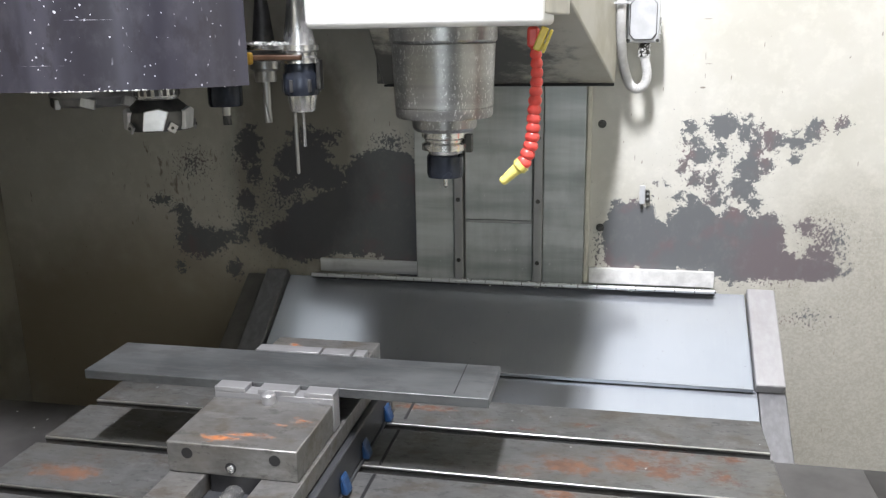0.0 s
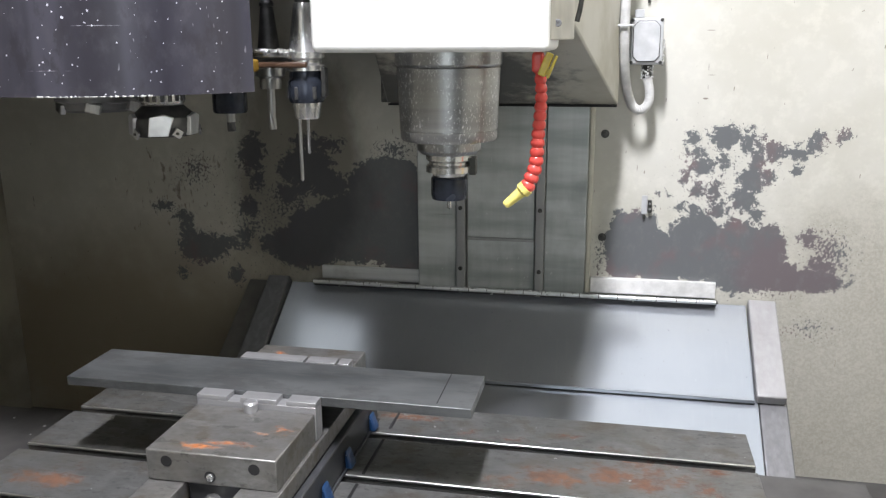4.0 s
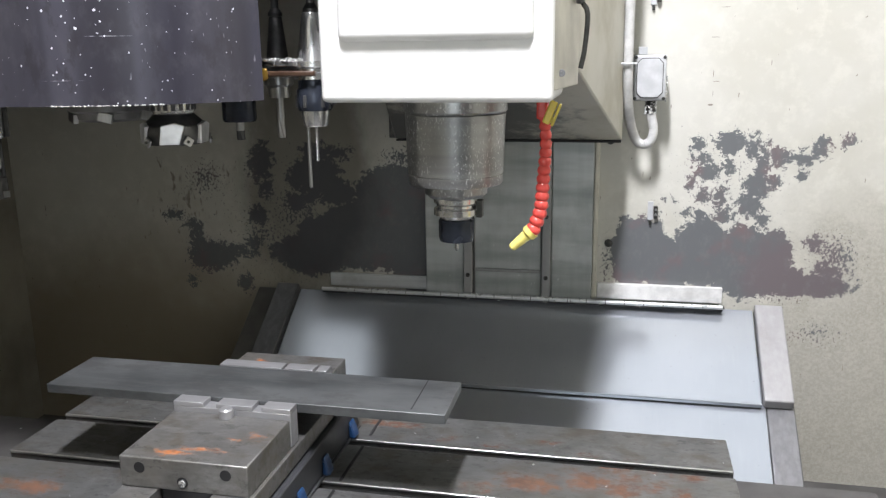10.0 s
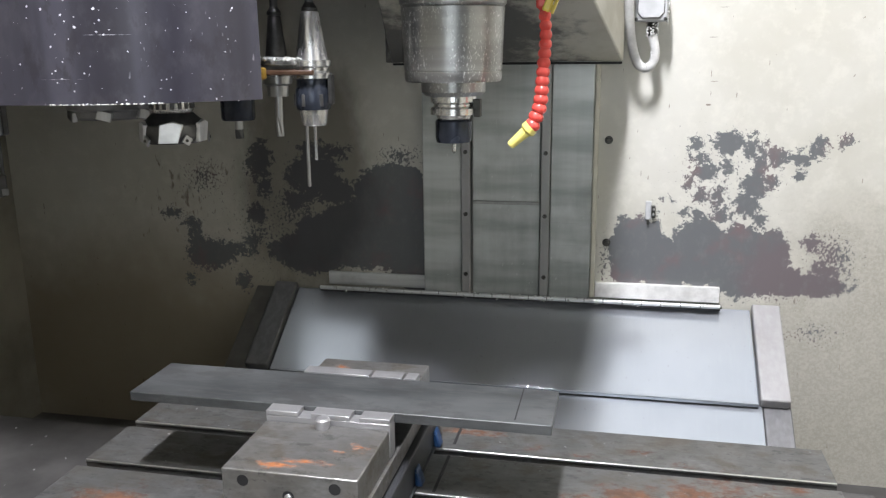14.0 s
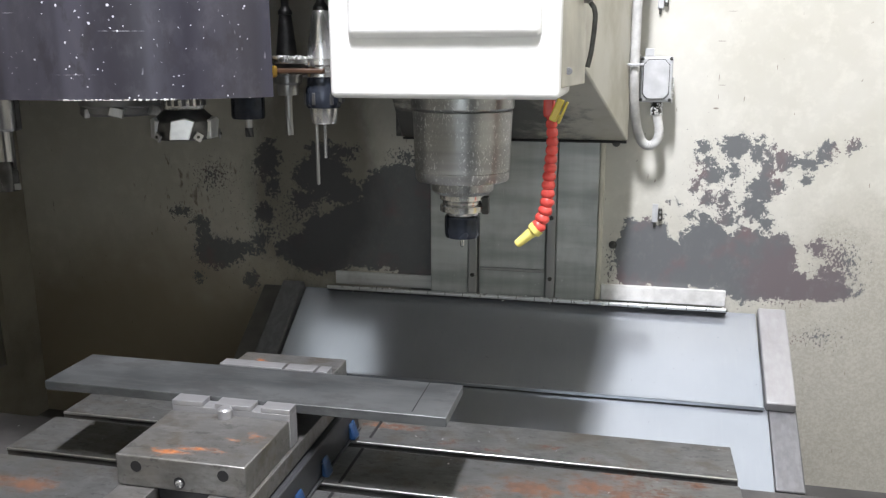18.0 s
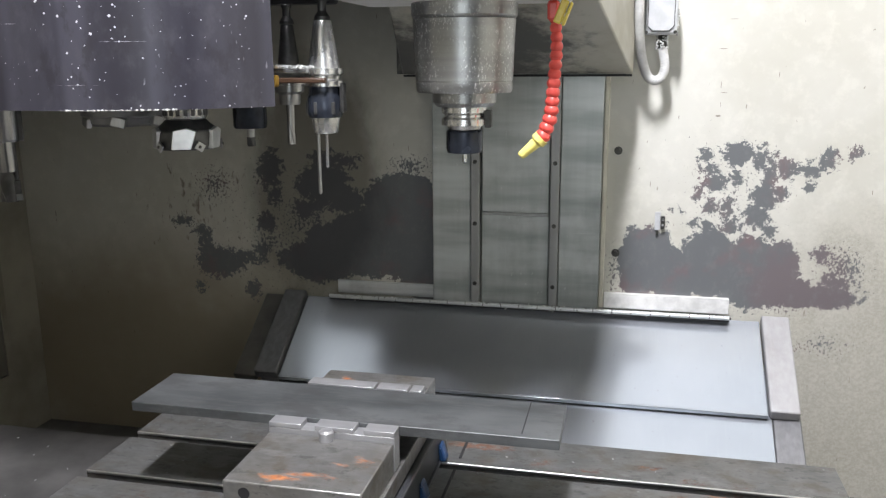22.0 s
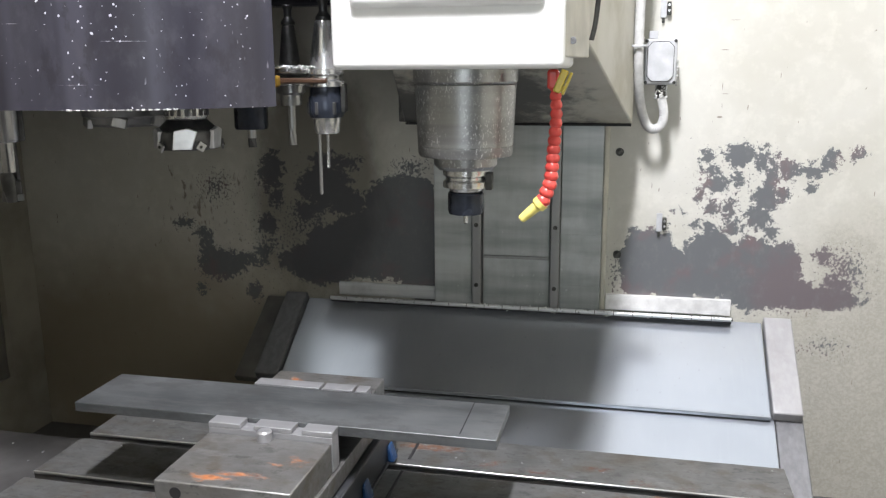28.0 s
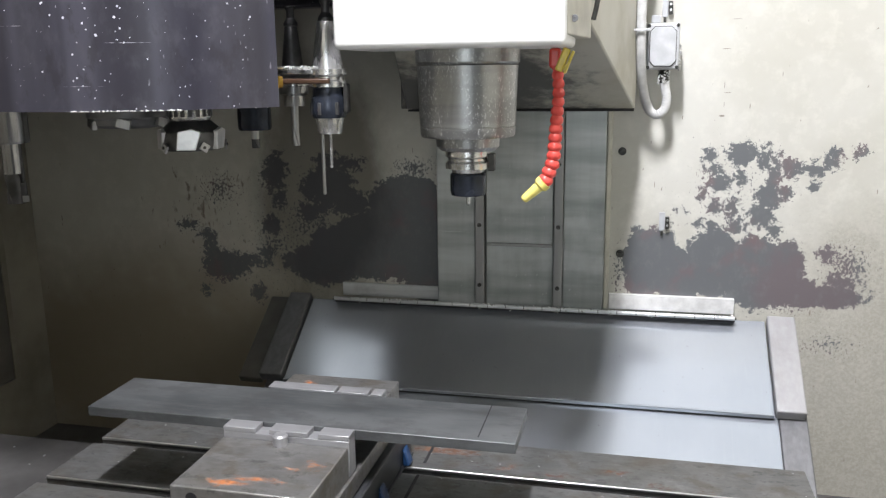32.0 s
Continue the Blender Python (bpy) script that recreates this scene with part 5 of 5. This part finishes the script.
face_mill()


def shell_mill():
    x, y = -0.399, 0.200
    t = thing("shell_mill", (x, y, 0.499), "wide dull grey shell mill body in the changer", "cutter", "tools in the changer")
    part("body", lathe([(0, 0.4985), (0.030, 0.4985), (0.0585, 0.480), (0.0585, 0.4555), (0.054, 0.4525), (0.052, 0.4445), (0.046, 0.4405), (0.020, 0.4385), (0, 0.4385)], (x, y, 0), 48), GREY_TOOL, t)
    for i in range(6):
        a = 2 * math.pi * i / 6 - 2.2
        tooth = box(-0.010, 0.010, -0.004, 0.004, -0.007, 0.007, 0.0015)
        bmesh.ops.transform(tooth, matrix=Matrix.Translation((x + 0.0535 * math.cos(a), y + 0.0535 * math.sin(a), 0.4475)) @ pose(0, 0, 0, 0, 15, math.degrees(a) + 90), verts=tooth.verts)
        part("tooth", tooth, CARBIDE, t)


shell_mill()


# ------------------------------------------------------------------ what moves
TABLE_ROWS = [
    (0.00, 0.0012, 0.0002),
    (0.50, 0.0735, 0.0003),
    (0.57, 0.0815, 0.0001),
    (0.77, 0.0815, -0.0003),
    (1.00, 0.0553, -0.0008),
    (1.50, -0.0028, -0.0022),
    (2.00, -0.0578, -0.0040),
    (2.08, -0.0645, -0.0043),
    (2.50, -0.0013, -0.0054),
    (3.00, 0.0628, -0.0056),
    (3.16, 0.0815, -0.0058),
    (3.34, 0.0815, -0.0064),
    (3.50, 0.0641, -0.0071),
    (4.50, -0.0645, -0.0108),
    (4.66, -0.0645, -0.0114),
    (5.50, 0.0421, -0.0145),
    (5.78, 0.0815, -0.0152),
    (5.91, 0.0815, -0.0155),
    (6.00, 0.0738, -0.0157),
    (6.50, 0.0121, -0.0167),
    (7.00, -0.0283, -0.0184),
    (7.24, -0.0645, -0.0192),
    (7.38, -0.0645, -0.0195),
    (7.50, -0.0506, -0.0197),
    (8.00, 0.0043, -0.0197),
    (8.50, 0.0750, -0.0200),
    (8.55, 0.0815, -0.0201),
    (8.72, 0.0815, -0.0205),
    (9.00, 0.0494, -0.0214),
    (9.50, -0.0056, -0.0231),
    (10.00, -0.0578, -0.0244),
    (10.50, -0.0010, -0.0254),
    (11.00, 0.0638, -0.0265),
    (11.14, 0.0815, -0.0268),
    (11.33, 0.0815, -0.0273),
    (11.50, 0.0618, -0.0277),
    (12.00, -0.0012, -0.0292),
    (12.50, -0.0557, -0.0311),
    (12.58, -0.0645, -0.0314),
    (12.70, -0.0645, -0.0319),
    (13.00, -0.0115, -0.0327),
    (13.50, 0.0457, -0.0326),
    (13.78, 0.0815, -0.0326),
    (13.90, 0.0815, -0.0327),
    (14.00, 0.0691, -0.0328),
    (14.50, 0.0062, -0.0338),
    (15.05, -0.0645, -0.0353),
    (15.19, -0.0645, -0.0357),
    (16.36, 0.0815, -0.0391),
    (16.50, 0.0758, -0.0395),
    (16.58, 0.0815, -0.0398),
    (17.00, 0.0340, -0.0411),
    (17.50, -0.0187, -0.0430),
    (17.88, -0.0645, -0.0449),
    (18.00, -0.0565, -0.0454),
    (18.50, -0.0002, -0.0472),
    (19.00, 0.0665, -0.0484),
    (19.11, 0.0815, -0.0487),
    (19.36, 0.0815, -0.0494),
    (19.50, 0.0642, -0.0497),
    (20.00, -0.0008, -0.0499),
    (20.50, -0.0574, -0.0500),
    (20.56, -0.0645, -0.0501),
    (20.70, -0.0645, -0.0504),
    (21.00, -0.0158, -0.0510),
    (21.50, 0.0462, -0.0518),
    (21.79, 0.0815, -0.0521),
    (21.91, 0.0815, -0.0522),
    (22.00, 0.0690, -0.0523),
    (22.50, 0.0022, -0.0525),
    (23.00, -0.0439, -0.0533),
    (23.15, -0.0645, -0.0538),
    (23.32, -0.0645, -0.0545),
    (23.50, -0.0421, -0.0551),
    (24.00, 0.0181, -0.0565),
    (24.50, 0.0734, -0.0579),
    (24.55, 0.0815, -0.0580),
    (24.65, 0.0815, -0.0583),
    (25.00, 0.0335, -0.0589),
    (25.50, -0.0204, -0.0592),
    (25.86, -0.0645, -0.0594),
    (25.98, -0.0645, -0.0599),
    (27.14, 0.0815, -0.0687),
    (27.34, 0.0815, -0.0685),
    (27.50, 0.0596, -0.0681),
    (28.00, -0.0001, -0.0675),
    (28.50, -0.0572, -0.0680),
    (28.56, -0.0645, -0.0681),
    (28.66, -0.0645, -0.0684),
    (29.00, -0.0058, -0.0694),
    (29.50, 0.0542, -0.0710),
    (29.70, 0.0815, -0.0717),
    (29.92, 0.0815, -0.0725),
    (30.00, 0.0682, -0.0727),
    (30.50, 0.0037, -0.0737),
    (31.00, -0.0428, -0.0754),
    (31.16, -0.0645, -0.0761),
    (31.31, -0.0645, -0.0768),
    (31.50, -0.0388, -0.0776),
    (32.00, 0.0189, -0.0789),
]
HEAD_ROWS = [
    (0.00, -0.0000),
    (0.50, 0.0687),
    (0.56, 0.0760),
    (0.73, 0.0760),
    (1.00, 0.0443),
    (1.50, -0.0147),
    (2.00, -0.0696),
    (2.50, -0.0137),
    (3.00, 0.0484),
    (3.24, 0.0760),
    (3.40, 0.0760),
    (3.50, 0.0648),
    (4.63, -0.0750),
    (4.73, -0.0750),
    (5.50, 0.0209),
    (6.00, 0.0655),
    (6.50, 0.0106),
    (7.00, -0.0224),
    (7.40, -0.0685),
    (7.50, -0.0565),
    (8.00, 0.0024),
    (8.50, 0.0657),
    (8.62, 0.0760),
    (9.00, 0.0357),
    (9.50, -0.0166),
    (10.00, -0.0707),
    (10.50, -0.0124),
    (11.00, 0.0563),
    (11.17, 0.0760),
    (11.33, 0.0760),
    (11.50, 0.0563),
    (12.00, -0.0153),
    (12.50, -0.0686),
    (13.00, -0.0202),
    (13.50, 0.0245),
    (14.00, 0.0674),
    (14.50, 0.0054),
    (15.12, -0.0730),
    (15.24, -0.0730),
    (16.38, 0.0730),
    (16.50, 0.0609),
    (17.00, 0.0180),
    (17.50, -0.0205),
    (18.00, -0.0682),
    (18.50, -0.0103),
    (19.00, 0.0547),
    (19.18, 0.0760),
    (19.33, 0.0760),
    (19.50, 0.0557),
    (20.00, -0.0170),
    (20.50, -0.0689),
    (21.00, -0.0208),
    (21.50, 0.0227),
    (22.00, 0.0643),
    (22.50, 0.0035),
    (23.00, -0.0376),
    (23.26, -0.0678),
    (23.50, -0.0400),
    (24.00, 0.0085),
    (24.50, 0.0597),
    (25.00, 0.0188),
    (25.50, -0.0206),
    (25.93, -0.0730),
    (26.03, -0.0730),
    (27.15, 0.0740),
    (27.27, 0.0740),
    (27.50, 0.0434),
    (28.00, -0.0216),
    (28.50, -0.0759),
    (29.00, -0.0223),
    (29.50, 0.0296),
    (30.00, 0.0615),
    (30.50, -0.0008),
    (31.00, -0.0427),
    (31.25, -0.0721),
    (31.50, -0.0435),
    (32.00, 0.0037),
]

def motions():
    def shifted(ob, dx, dy, dz):
        b = BASES[ob.name]
        return pose(b.x + dx, b.y + dy, b.z + dz + H)

    for ob in (TABLE_T, VISE_T, BAR_T):
        walk(ob, [(t, shifted(ob, dx, dy, 0)) for t, dx, dy in TABLE_ROWS])
    walk(SADDLE, [(t, shifted(SADDLE, 0, dy, 0)) for t, dx, dy in TABLE_ROWS])
    walk(TIER, [(t, shifted(TIER, 0, 0.22 * dy, 0.22 * dy * math.tan(SLANT))) for t, dx, dy in TABLE_ROWS])
    for ob in (HEAD, SLIDE):
        walk(ob, [(t, shifted(ob, 0, 0, dz)) for t, dz in HEAD_ROWS])


motions()
